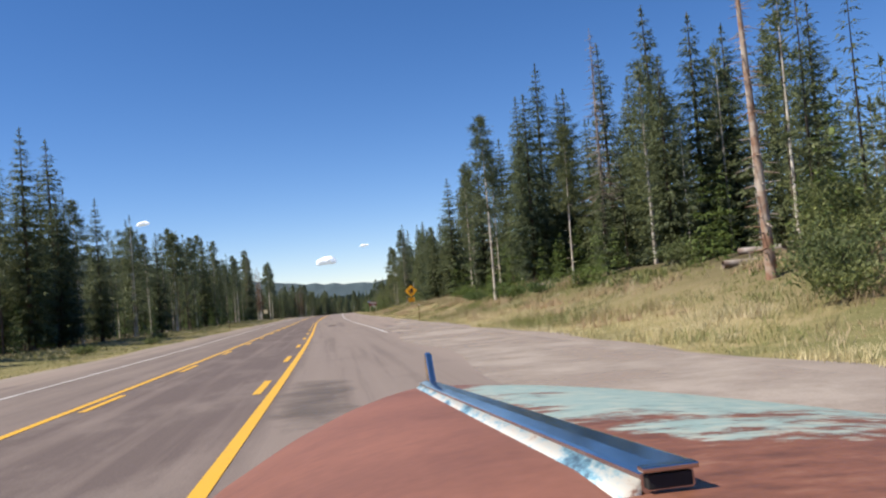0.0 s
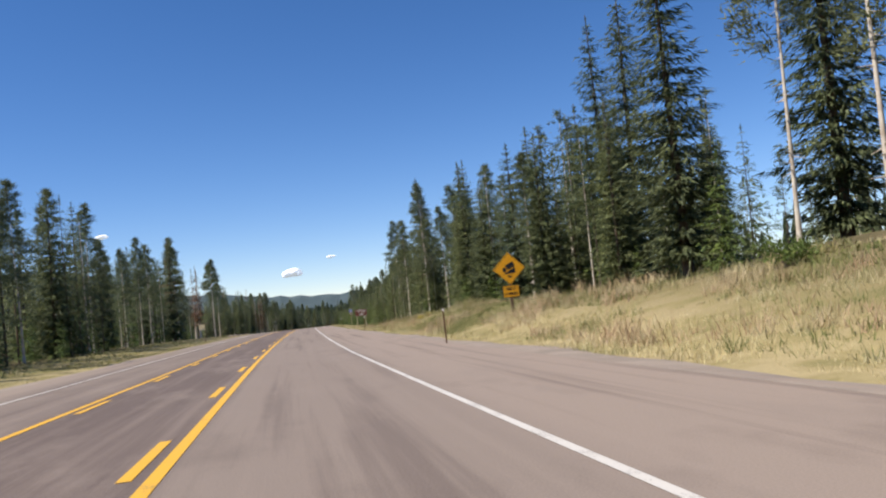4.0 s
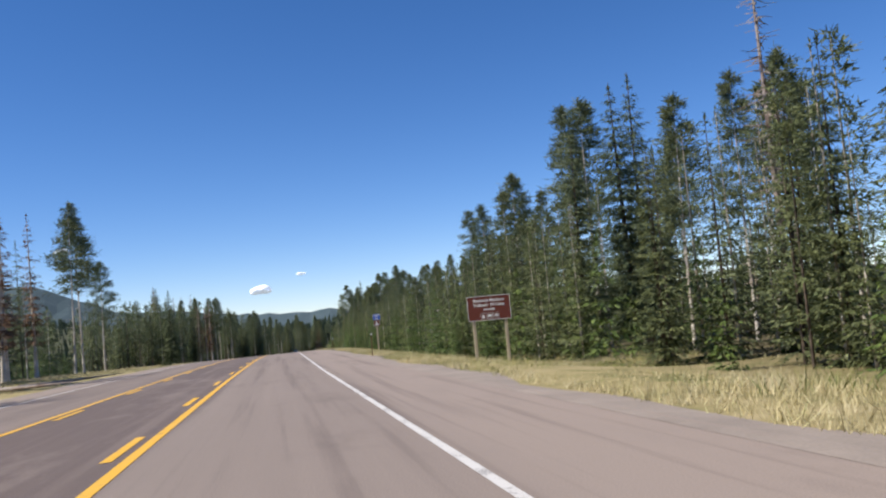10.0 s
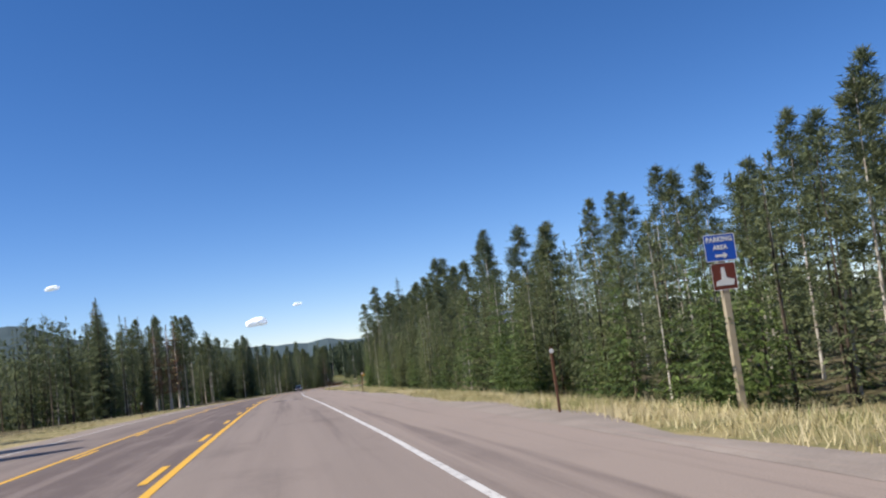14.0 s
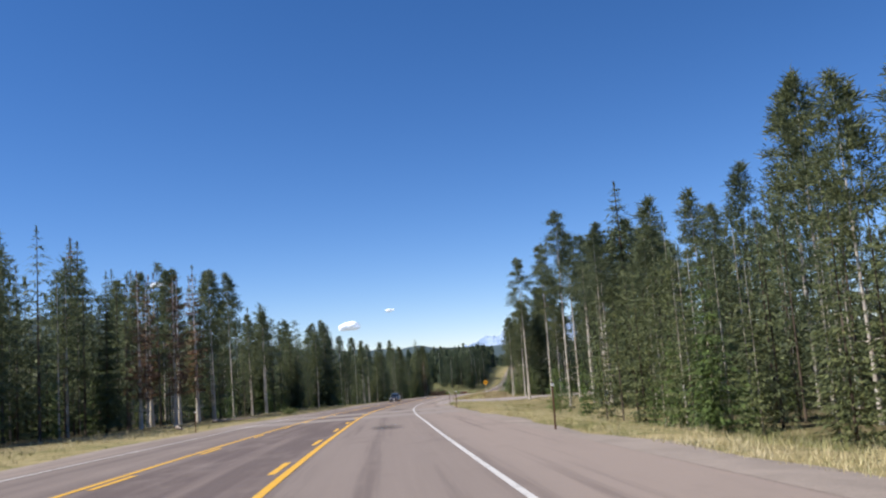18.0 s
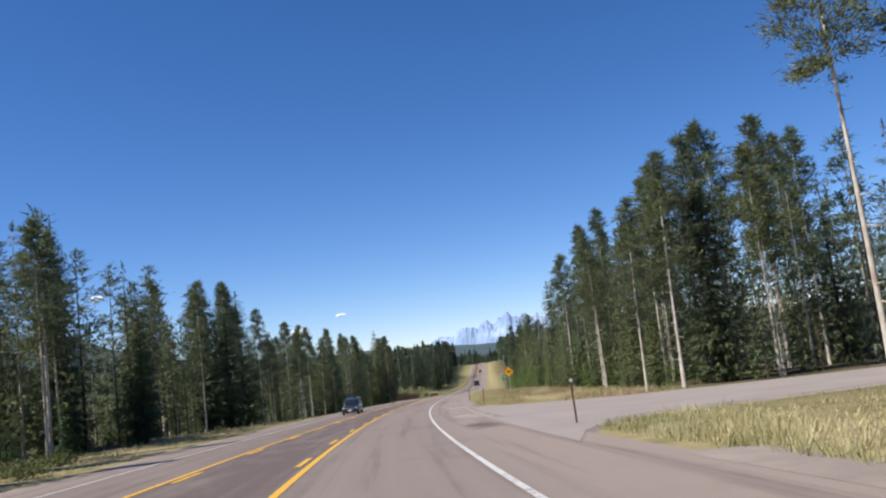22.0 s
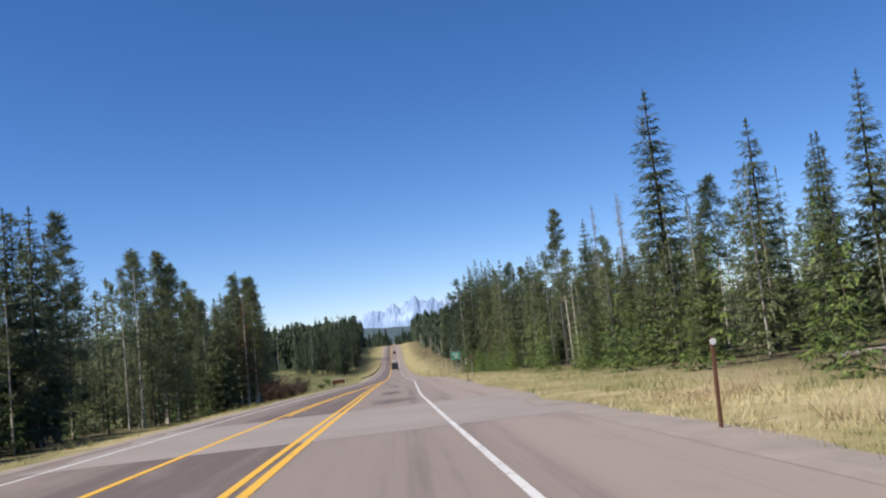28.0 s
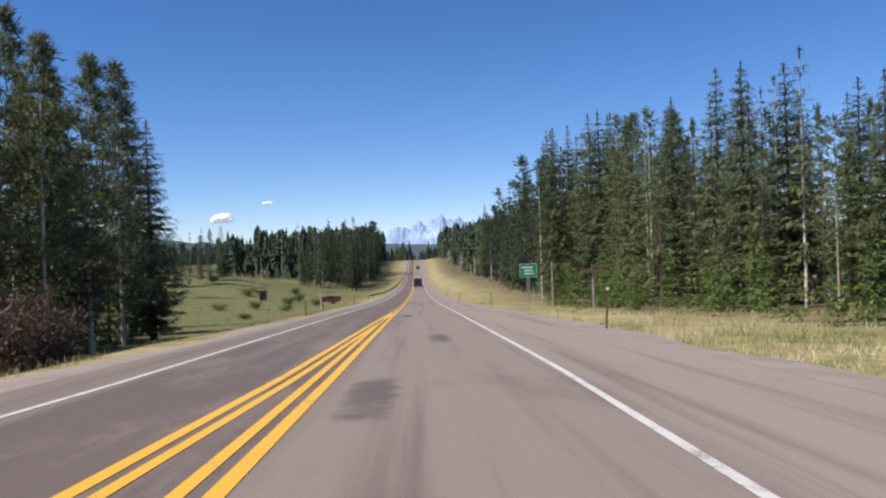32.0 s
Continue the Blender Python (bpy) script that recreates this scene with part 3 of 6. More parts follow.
def sprigs(at, way, length, width, r):
    """Pointed needle sprays at the points at, along way: vertices and faces."""
    n = len(at)
    way = way / np.maximum(np.linalg.norm(way, axis=1, keepdims=True), 1e-6)
    side = np.cross(way, r.normal(size=(n, 3)))
    side /= np.maximum(np.linalg.norm(side, axis=1, keepdims=True), 1e-6)
    L, W = length[:, None], width[:, None]
    v = np.stack([at - side * W * 0.5, at + side * W * 0.5, at + way * L], 1)
    return v.reshape(-1, 3), np.arange(3 * n).reshape(-1, 3)


def trunk_mesh(name, height, r0, lean, mat, sides=8, rings=9, stubs=0, r=None, flare=1.35, stub_from=0.1, stub_to=0.6, stub_len=0.7):
    verts, faces = [], []
    ts = np.linspace(0, 1, rings)
    for t in ts:
        rad = max(r0 * (1 - 0.93 * t) * (1 + (flare - 1) * math.exp(-t * 26)), 0.012)
        cx, cy = lean[0] * t * t * height, lean[1] * t * t * height
        for k in range(sides):
            a = 2 * math.pi * k / sides
            verts.append((cx + rad * math.cos(a), cy + rad * math.sin(a), t * height - (0.25 if t == 0 else 0)))
    for i in range(rings - 1):
        for k in range(sides):
            faces.append((i * sides + k, i * sides + (k + 1) % sides, (i + 1) * sides + (k + 1) % sides, (i + 1) * sides + k))
    for _ in range(stubs):
        t = r.uniform(stub_from, stub_to)
        a, ln = r.uniform(0, 6.28), r.uniform(0.4, 1.0) * stub_len * (1.1 - 0.6 * t)
        rad = 0.035 * (1.2 - t)
        c = np.array([lean[0] * t * t * height, lean[1] * t * t * height, t * height])
        d = np.array([math.cos(a), math.sin(a), r.uniform(-0.35, 0.15)])
        u = np.cross(d, (0, 0, 1.0))
        u /= np.linalg.norm(u)
        w = np.cross(u, d)
        b = len(verts)
        for q, f in ((c, 1.0), (c + d * ln, 0.25)):
            for k in range(3):
                an = 2.1 * k
                verts.append(tuple(q + (u * math.cos(an) + w * math.sin(an)) * rad * f))
        for k in range(3):
            faces.append((b + k, b + (k + 1) % 3, b + 3 + (k + 1) % 3, b + 3 + k))
    me = bpy.data.meshes.new(name)
    me.from_pydata([tuple(v) for v in verts], [], faces)
    me.materials.append(mat)
    me.shade_smooth()
    return me


def mesh_from(name, verts, faces, mat):
    me = bpy.data.meshes.new(name)
    me.from_pydata([tuple(v) for v in verts], [], [tuple(int(q) for q in f) for f in faces])
    me.materials.append(mat)
    return me


def flat_sprays(at, way, length, width, r, tilt=0.35):
    """Needle sprays that lie nearly level, as on a conifer's bough."""
    n = len(at)
    way = way / np.maximum(np.linalg.norm(way, axis=1, keepdims=True), 1e-6)
    side = np.cross(way, np.array([0, 0, 1.0]) + r.normal(size=(n, 3)) * tilt)
    side /= np.maximum(np.linalg.norm(side, axis=1, keepdims=True), 1e-6)
    L, W = length[:, None], width[:, None]
    sag = np.zeros((n, 3))
    sag[:, 2] = -0.12 * length
    v = np.stack([at - side * W * 0.5, at + side * W * 0.5, at + way * L + sag], 1)
    return v.reshape(-1, 3), np.arange(3 * n).reshape(-1, 3)


def spruce_crown(seed, height=14.0, spread=0.135, low=0.06, whorls=42, per=9, sparse=0.0, fill=14.0, size=1.0, slim=1.0):
    """Drooping tiers of level needle fronds in a narrow cone with a ragged outline."""
    r = np.random.default_rng(seed)
    at, way, ln, wd = [], [], [], []
    for i in range(whorls):
        t = low + (1 - low) * (i + r.uniform(0, 0.8)) / whorls
        if t > 0.99:
            continue
        tip = min(1.0, (1 - t) * 6.0)
        R = height * spread * (1 - t) ** 0.76 * r.uniform(0.78, 1.12) + 0.20 * size * tip
        if t < low + 0.12:
            R *= 0.75
        n = max(4, int(per * (0.55 + 0.75 * (1 - t))))
        a0 = r.uniform(0, 6.28)
        for k in range(n):
            if r.uniform() < sparse:
                continue
            a = a0 + 6.283 * k / n + r.normal() * 0.25
            Rb = R * r.uniform(0.62, 1.15)
            droop = r.uniform(0.2, 0.6) * (1.15 - 0.9 * t)
            m = int(3 + Rb / size * fill)
            f = (np.arange(m) + r.uniform(0.2, 0.8)) / m
            d, e = np.array([math.cos(a), math.sin(a), 0]), np.array([-math.sin(a), math.cos(a), 0])
            lat = r.normal(size=m) * 0.22 * Rb * (1.1 - f)
            p = d * (f * Rb)[:, None] + e * lat[:, None]
            p[:, 2] = t * height - droop * Rb * f + 0.30 * Rb * f * f - np.abs(lat) * 0.35 + r.normal(size=m) * 0.05 * size
            w = d[None] * 0.8 + e[None] * (lat / max(Rb, 0.2) * 2.4)[:, None] + r.normal(size=(m, 3)) * 0.25
            w[:, 2] -= 0.22
            at.append(p), way.append(w)
            ln.append(r.uniform(0.32, 0.68, m) * (0.65 + 0.35 * (1 - t)) * (0.35 + 0.65 * tip) * size), wd.append(r.uniform(0.12, 0.23, m) * (0.7 + 0.4 * (1 - t)) * size * slim)
    top = np.zeros((14, 3))
    top[:, 2] = height * np.linspace(0.95, 0.985, 14)
    at.append(top), way.append(np.tile((0, 0, 0.9), (14, 1)) + r.normal(size=(14, 3)) * 0.22), ln.append(np.full(14, 0.30 * size)), wd.append(np.full(14, 0.10 * size))
    return flat_sprays(np.concatenate(at), np.concatenate(way), np.concatenate(ln), np.concatenate(wd), r)


def pine_crown(seed, height=15.0, base=0.5, spread=0.085, branches=60, tuft=40, lean=(0, 0), size=1.0, slim=1.0):
    """Clumped tufts at the ends of short up-turned branches, open between the clumps, narrowing to the tip."""
    r = np.random.default_rng(seed)
    at, way, ln, wd = [], [], [], []
    for i in range(branches):
        f = ((i + r.uniform()) / branches) ** 0.9
        t = base + (0.985 - base) * f
        R = height * spread * 1.35 * min(1, 0.5 + 2.5 * f) * (1 - f) ** 0.72 * r.uniform(0.4, 1.15) + 0.09
        a = r.uniform(0, 6.283)
        inner = np.array([lean[0] * t * t * height, lean[1] * t * t * height, t * height])
        c = inner + np.array([math.cos(a) * R, math.sin(a) * R, R * r.uniform(-0.3, 0.25)])
        m = int(tuft * r.uniform(0.5, 1.4) * (0.55 + 0.45 * min(1, R)))
        big = (0.12 + 0.16 * min(R, 1.6)) * (0.65 + 0.35 * size)
        g = r.uniform(0.25, 1, (max(m // 3, 1), 1))
        p = np.concatenate([c + r.normal(size=(m, 3)) * np.array([big, big, big * 0.55]), inner + (c - inner) * g + r.normal(size=(len(g), 3)) * 0.09])
        w = (p - inner) * 0.8 / max(R, 0.3) + r.normal(size=p.shape) * 0.55 + np.array([0, 0, 0.4])
        at.append(p), way.append(w)
        ln.append(r.uniform(0.26, 0.52, len(p)) * size), wd.append(r.uniform(0.09, 0.17, len(p)) * size * slim)
    tip = np.zeros((24, 3))
    tip[:, 2] = height * np.linspace(0.93, 0.985, 24)
    tip[:, :2] = np.array(lean) * height * 0.9
    at.append(tip), way.append(np.tile((0, 0, 0.7), (24, 1)) + r.normal(size=(24, 3)) * 0.5), ln.append(np.full(24, 0.38 * size)), wd.append(np.full(24, 0.08 * size))
    return sprigs(np.concatenate(at), np.concatenate(way), np.concatenate(ln), np.concatenate(wd), r)


def snag_crown(seed, height=15.0, n=190, spread=0.095):
    """Bare grey twigs of a dead conifer."""
    r = np.random.default_rng(seed)
    verts, faces = [], []
    for _ in range(n):
        t = r.uniform(0.25, 0.97)
        a = r.uniform(0, 6.283)
        L = height * spread * (1.05 - t) ** 0.7 * r.uniform(0.5, 1.3)
        c = np.array([0, 0, t * height])
        d = np.array([math.cos(a), math.sin(a), r.uniform(-0.5, 0.25)])
        u = np.cross(d, (0, 0, 1.0))
        w = np.cross(u, d)
        mid = c + d * L * 0.6 + np.array([0, 0, -0.05 * L])
        for p, q, ra in ((c, mid, 0.025), (mid, mid + d * L * 0.4 + u * r.normal() * 0.25 * L, 0.014)):
            b = len(verts)
            for e, f in ((p, 1.0), (q, 0.4)):
                for k in range(3):
                    verts.append(tuple(e + (u * math.cos(2.1 * k) + w * math.sin(2.1 * k)) * ra * f))
            faces += [(b + k, b + (k + 1) % 3, b + 3 + (k + 1) % 3, b + 3 + k) for k in range(3)]
    return verts, faces


def tree_proto(kind, seed):
    r = np.random.default_rng(seed + 100)
    lean = (r.normal() * 0.012, r.normal() * 0.012)
    if kind == "spruce":
        h, crown_v = 14.0, spruce_crown(seed, 14.0, r.uniform(0.13, 0.17), r.uniform(0.02, 0.07), fill=19.0, size=0.9, slim=0.6)
        tm = trunk_mesh("trunk", h, 0.19, (0, 0), DARK_BARK, 7, 8, 10, r, stub_to=0.4)
        crown = mesh_from("crown", *crown_v, SPRUCE_NEEDLE)
    elif kind == "pine":
        h, base = 15.0, r.uniform(0.34, 0.56)
        crown_v = pine_crown(seed, 15.0, base, r.uniform(0.065, 0.09), 78, 52, lean, 0.88, 0.62)
        tm = trunk_mesh("trunk", h, 0.1, lean, PALE_BARK, 8, 10, 22, r, stub_to=base + 0.2)
        crown = mesh_from("crown", *crown_v, PINE_TUFT)
    elif kind == "bare":
        h, base = 15.0, r.uniform(0.5, 0.64)
        tm = trunk_mesh("trunk", h, 0.105, lean, PALE_BARK, 8, 10, 26, r, stub_to=0.8)
        crown = mesh_from("crown", *pine_crown(seed, 15.0, base, r.uniform(0.075, 0.095), 66, 95, lean, 0.62, 0.6), PINE_TUFT)
    elif kind == "leafy":
        h, base = 15.0, r.uniform(0.08, 0.2)
        tm = trunk_mesh("trunk", h, 0.11, lean, PALE_BARK, 8, 10, 14, r, stub_to=0.3)
        crown = mesh_from("crown", *pine_crown(seed, 15.0, base, r.uniform(0.085, 0.105), 120, 50, lean, 0.92, 0.66), PINE_TUFT)
    elif kind == "rusty":
        h = 14.0
        tm = trunk_mesh("trunk", h, 0.18, (0, 0), PALE_BARK, 7, 8, 14, r)
        crown = mesh_from("crown", *spruce_crown(seed, 14.0, 0.10, 0.2, 26, 6, 0.25), RUST_NEEDLE)
    else:
        h = 15.0
        tm = trunk_mesh("trunk", h, 0.14, lean, GREY_WOOD, 8, 10, 8, r)
        crown = mesh_from("crown", *snag_crown(seed, 15.0), GREY_WOOD)
    return h, tm, crown


TREE_LABEL = {
    "spruce": ("dark green spruce with drooping boughs at the forest edge", "spruce tree", "spruces along the highway"),
    "pine": ("tall lodgepole pine with pale bare trunk and clumped crown", "pine tree", "pines along the highway"),
    "rusty": ("dead conifer with rust-brown needles among green trees", "dead tree", "rusty conifers"),
    "snag": ("bare grey dead tree with broken twigs", "dead tree", "grey snags"),
}
PROTOS = {"leafy": [tree_proto("leafy", 81 + i) for i in range(4)], "bare": [tree_proto("bare", 71 + i) for i in range(4)], "spruce": [tree_proto("spruce", 11 + i) for i in range(6)], "pine": [tree_proto("pine", 31 + i) for i in range(8)],
          "rusty": [tree_proto("rusty", 51 + i) for i in range(2)], "snag": [tree_proto("snag", 61 + i) for i in range(2)]}
tree_rng = random.Random(5)


def plant(kind, s, o, height, tilt=0.0):
    open_edge = kind == "pine" and 350 < s < 392 and 0 < o < 19
    low_boughs = kind == "pine" and s > 490 and o < 0
    h, tm, crown = tree_rng.choice(PROTOS["bare" if open_edge else "leafy" if low_boughs else kind])
    k = height / h
    wide = k * tree_rng.uniform(0.88, 1.16) * (14.0 / max(height, 9.0)) ** 0.15
    x, y, z = (float(v) for v in spot(s, o))
    label, cat, group = TREE_LABEL[kind]
    root = thing(kind + "_tree", pose(x, y, z - 0.05, tree_rng.uniform(-0.9, 0.9), tree_rng.uniform(-0.9, 0.9) + tilt, tree_rng.uniform(0, 360)) @ Matrix.Diagonal((wide, wide, k, 1)), label, cat, group)
    for nm, me in (("trunk", tm), ("crown", crown)):
        c = new(nm, me)
        c.parent = root
    return root


SNAG_RIGHT_A = [(50, 18, 16), (157, 14.5, 15.9), (461.9, 23.1, 19.8), (534.8, 23, 15.7), (545.2, 26.3, 18.4), (551, 20, 17.5), (533, 20, 14.9)]
RUSTY_LEFT_A = [(193.2, -19.8, 16.1), (234, -21.5, 14.1), (370, -22.5, 13.2), (374, -23.5, 14.6), (377.5, -22, 15), (385, -36.4, 21.4), (395, -34, 19.1), (400, -33, 19.4), (416, -34, 21.3), (556, -17, 13.9), (239.7, -23, 14.9), (249.8, -23.5, 16.3), (366, -21.6, 13.7), (375, -21.6, 14.4), (382.1, -21.6, 16), (575.4, -19.4, 13.5)]
SPRUCE_LEFT_A = [(62, -21.5, 16.5), (69, -21.5, 12.4), (82.9, -22.2, 14.2), (107, -21.5, 13.1), (116.9, -27.3, 16.2), (131.5, -29.3, 16.6), (141, -21.5, 15.2), (159, -21.5, 12.3), (160.6, -24.5, 17.2), (191.2, -19.4, 15.9), (213.1, -27.4, 18.1), (360, -22, 12.7), (382.6, -34.7, 20.9), (388.8, -37.3, 21.9), (411.4, -43.4, 22.5), (416.2, -23.7, 16.2), (419, -19, 10.5), (423, -21, 12.5), (440.8, -21.1, 14.8), (444.1, -20, 13.1), (447, -28.4, 17.4), (458.9, -22.6, 16.8), (506.1, -37.1, 17.4), (507.3, -21.1, 14.1), (512.1, -37.1, 18.3), (512.4, -22.1, 15.4), (549, -18.5, 12.9), (554, -19, 14.1), (565, -22, 14.7)]
SPRUCE_LEFT_B = [(575, -21, 18.8), (589.9, -20.5, 17.1), (600.6, -25.8, 23.5)]
SPRUCE_RIGHT_A = [(64, 16.9, 15.6), (73, 22.8, 17.4), (75, 15, 13.5), (93.4, 21.6, 18), (94, 15, 14.3), (112, 15, 10.1), (114.8, 25.8, 11), (115, 20.6, 18.5), (118, 15, 11), (119, 20, 12.8), (124.9, 18.5, 13.6), (128, 15, 10.2), (136.4, 27.1, 18.3), (138.7, 15.8, 14.2), (143.8, 17.1, 15.5), (148.5, 17.9, 15.9), (157.8, 20.3, 14.6), (161, 15, 17.6), (168.9, 16.4, 17.4), (200, 14, 10.4), (203.4, 18.1, 14), (209.1, 21.6, 16.4), (239.5, 24.2, 14.2), (347, 22, 13.1), (354.3, 17.8, 16.8)]
SPRUCE_RIGHT_B = [(403.3, 17, 11.9), (430, 17, 9.6), (445.3, 20, 18.5), (458.7, 29.2, 18.3), (470, 20, 10.7), (489, 22, 9.4), (504.1, 21.9, 13.6), (508, 28, 13.4), (508.8, 31.6, 17.5), (516.2, 20.6, 19.8), (526, 20, 9.6), (530, 20, 10), (532.1, 24.1, 11.6), (537, 44.3, 20.6), (537.9, 21, 11), (552.3, 24, 16.8), (564.4, 22.1, 11.2), (570, 24, 12.3), (572.5, 46.1, 19), (573.7, 22, 14.3), (578, 21, 15.7), (584, 23.5, 16.4), (587.7, 23, 18), (592.1, 35.7, 16.9), (593.2, 21.7, 17.2), (600.3, 19.6, 17.3), (605.7, 38.4, 20), (607.2, 18.8, 19.2), (611.9, 20.5, 19.8)]
SPRUCE_RIGHT_C = [(615.9, 15.3, 18.9), (620.2, 29.7, 21.7), (621, 23, 21.8), (626, 22, 22.7), (634, 22, 21.2), (640, 19, 23.1), (640.3, 22, 23.8), (651, 22, 25.5), (654.6, 21, 23.7), (675.5, 21, 24.3), (688.4, 22, 23), (701, 24, 20.8), (758.7, 20, 21.5)]
PINE_LEFT_A = [(74, -21.5, 12.8), (93, -21.5, 12.3), (103.1, -22, 12.6), (114.7, -21, 13.8), (127, -24, 15.8), (133, -21.5, 14.7), (147.4, -23.1, 16.4), (153.8, -21.5, 15.8), (165.5, -23, 13.3), (171.6, -22, 12.6), (176.1, -21, 14.5), (185.2, -21.5, 14.4), (209, -21.5, 17), (213, -22.8, 18.6), (253.8, -20.9, 18.1), (260, -21.5, 17.7), (273, -22, 14), (377.3, -28, 15), (385.1, -25.4, 17), (386, -21, 16.9), (389.6, -30.5, 17.8), (391.4, -27, 18.2), (393, -23.4, 18), (397.1, -22.1, 18.2), (402.1, -21.1, 13.3)]
PINE_LEFT_B = [(409, -21, 14.4), (413, -22.1, 14.7), (419, -30, 17.7), (433, -19, 12.8), (442.4, -22.1, 15.4), (444.9, -27.5, 16.7), (448.1, -21, 16.1), (452, -21.7, 16.1), (457, -23.9, 17.7), (460.9, -21.1, 14.5), (465.8, -21, 11.1), (470, -22, 11.2), (477.9, -23.1, 12.4), (479, -20, 12.7), (482, -21, 13.4), (489, -21, 14.4), (493.5, -20, 12.9), (504.4, -25.7, 16.7), (507.8, -28.7, 17.9), (522.8, -24.1, 17.4), (536.6, -23.2, 16.6), (540.9, -22.1, 17), (548.4, -23.1, 17.1), (558, -22, 14), (562, -24, 15.4), (567.8, -20, 18.2), (574.8, -27.1, 17.3), (576, -31.4, 20), (579.2, -21, 19.1), (616.1, -38.8, 25.1), (565.8, -17.6, 15.9), (583.5, -20.5, 19.9)]
PINE_RIGHT_A = [(48, 15, 10.1), (60.9, 12.7, 14.5), (69, 15, 12.2), (83, 15, 13.9), (85.2, 21.9, 15.7), (89.2, 16.6, 14.1), (115, 15, 9.7), (136.1, 17.7, 13.3), (147, 15, 11.7), (153.6, 14, 15.7), (154.8, 17.9, 15.4), (163.8, 13, 13.1), (174, 13.1, 14.3), (191, 20, 9.8), (194, 16.1, 10.4), (196.6, 20.6, 12.2), (204.9, 22.1, 11.6), (207, 30.4, 17), (208.6, 18.3, 14.8), (213.5, 19.2, 16), (222.1, 17.9, 13.3), (235.3, 18.8, 13.1), (236.9, 25.5, 14.4), (240, 18, 9), (243, 20, 7.8), (247, 14, 7.9), (248.4, 20.8, 14.6), (254.6, 24.7, 12.4), (255, 18, 9.6), (259.2, 28.3, 12.9)]
PINE_RIGHT_B = [(261.1, 24.2, 11.3), (264, 22, 9.3), (267, 20, 10.4), (267.6, 32.5, 16.4), (270.9, 21.5, 11.6), (273.7, 28.8, 12.2), (277.8, 22.5, 11.6), (278.6, 28.5, 13.3), (283, 22, 12.4), (287, 20, 11.5), (291, 27.3, 14.4), (293, 20, 12.7), (297.9, 23.9, 13.6), (306.6, 20.6, 14.9), (310, 16, 10.2), (310.5, 21.3, 14.7), (316.4, 23.1, 11.5), (319, 18, 12), (320.2, 21.3, 13.8), (323, 17, 12.8), (325, 21, 13.9), (331.3, 20, 16), (335.9, 21.8, 16.5), (340, 18, 12.6), (344, 16, 10.6), (348, 18, 12.2), (352.5, 26.2, 17.2), (356.8, 20.6, 16), (359.2, 26.6, 15.7)]
PINE_RIGHT_C = [(370, 22, 16.9), (375, 17.5, 16.6), (376, 25, 16.6), (381.3, 15.6, 16.3), (403.3, 17, 10.7), (402.7, 20, 11.2), (400.9, 19, 12.1), (403.9, 13, 10.6), (402.2, 14.5, 12.6), (404, 15, 11.9), (405, 17, 14.1), (408.5, 15.5, 12.6), (410, 20.3, 16.2), (410.2, 26.1, 15.3), (413.4, 25, 17.3), (417.4, 18.5, 15.7), (417.9, 13.8, 11.4), (424, 18, 13.1), (425, 15, 11.6), (437, 16.5, 15.3), (441, 15, 13.2), (443.2, 19.8, 17.7), (463.1, 20.4, 12.9), (362.6, 14.4, 16.6), (355, 15.8, 13.4), (359.8, 17.2, 14.8), (366.1, 17.1, 15), (417.8, 28.1, 17), (381.6, 13.3, 15.2)]
PINE_RIGHT_D = [(522.9, 27.1, 14.3), (537.4, 17.6, 15.5), (601, 24, 18), (615, 24, 20.3), (213.5, 14.6, 10.6), (372, 19.4, 15.5), (377, 20.8, 15.4), (368, 20.6, 15.5), (382, 24, 15), (374, 26, 16), (379.5, 28.5, 15.6), (381, 19.8, 14.4), (369, 24.5, 15.5)]
SNAG_ROWS = SNAG_RIGHT_A
RUSTY_ROWS = RUSTY_LEFT_A
SPRUCE_LEFT_C = [(71.5, -22.5, 17.7), (66, -25, 17), (78, -25.5, 16), (344, -24, 16.3)]
SPRUCE_RIGHT_D = [(56.2, 21.1, 16.9), (47.3, 21, 16.4), (46.7, 23.4, 15.6), (47.5, 26.1, 15.1), (42.8, 26.1, 13.6), (36, 24.1, 12.2), (57.2, 30, 15.8), (67.3, 19, 18.9), (67, 21.4, 16.5), (79.1, 20, 18.9), (58.5, 24.1, 15.1), (45.9, 16.5, 6.6), (38.9, 17.5, 10.7), (108.3, 19.5, 17.8), (110.2, 25.6, 10.4), (105, 17, 10.4), (499, 16, 7.5), (507, 15.4, 6), (513, 16.6, 8), (521, 15.8, 5.5), (61.5, 21.5, 12.5), (63, 25.5, 14), (54, 23.5, 13)]
SPRUCE_ROWS = SPRUCE_LEFT_A + SPRUCE_LEFT_B + SPRUCE_RIGHT_A + SPRUCE_RIGHT_B + SPRUCE_RIGHT_C + SPRUCE_RIGHT_D + SPRUCE_LEFT_C
PINE_ROWS = PINE_LEFT_A + PINE_LEFT_B + PINE_RIGHT_A + PINE_RIGHT_B + PINE_RIGHT_C + PINE_RIGHT_D

for kind, rows in (("spruce", SPRUCE_ROWS), ("pine", PINE_ROWS), ("snag", SNAG_ROWS), ("rusty", RUSTY_ROWS)):
    for s, o, height in rows:
        plant(kind, s, o, height)


# ---- the forest behind, too many to count ----


def right_front(s):
    return np.interp(s, [-60, 30, 60, 110, 150, 180, 240, 330, 355, 385, 400, 470, 520, 600, 700, 760, 1100], [16, 15, 14, 16, 14, 11.0, 9.0, 9.0, 11.5, 15, 14, 12.0, 12.5, 13.5, 18, 21, 15])


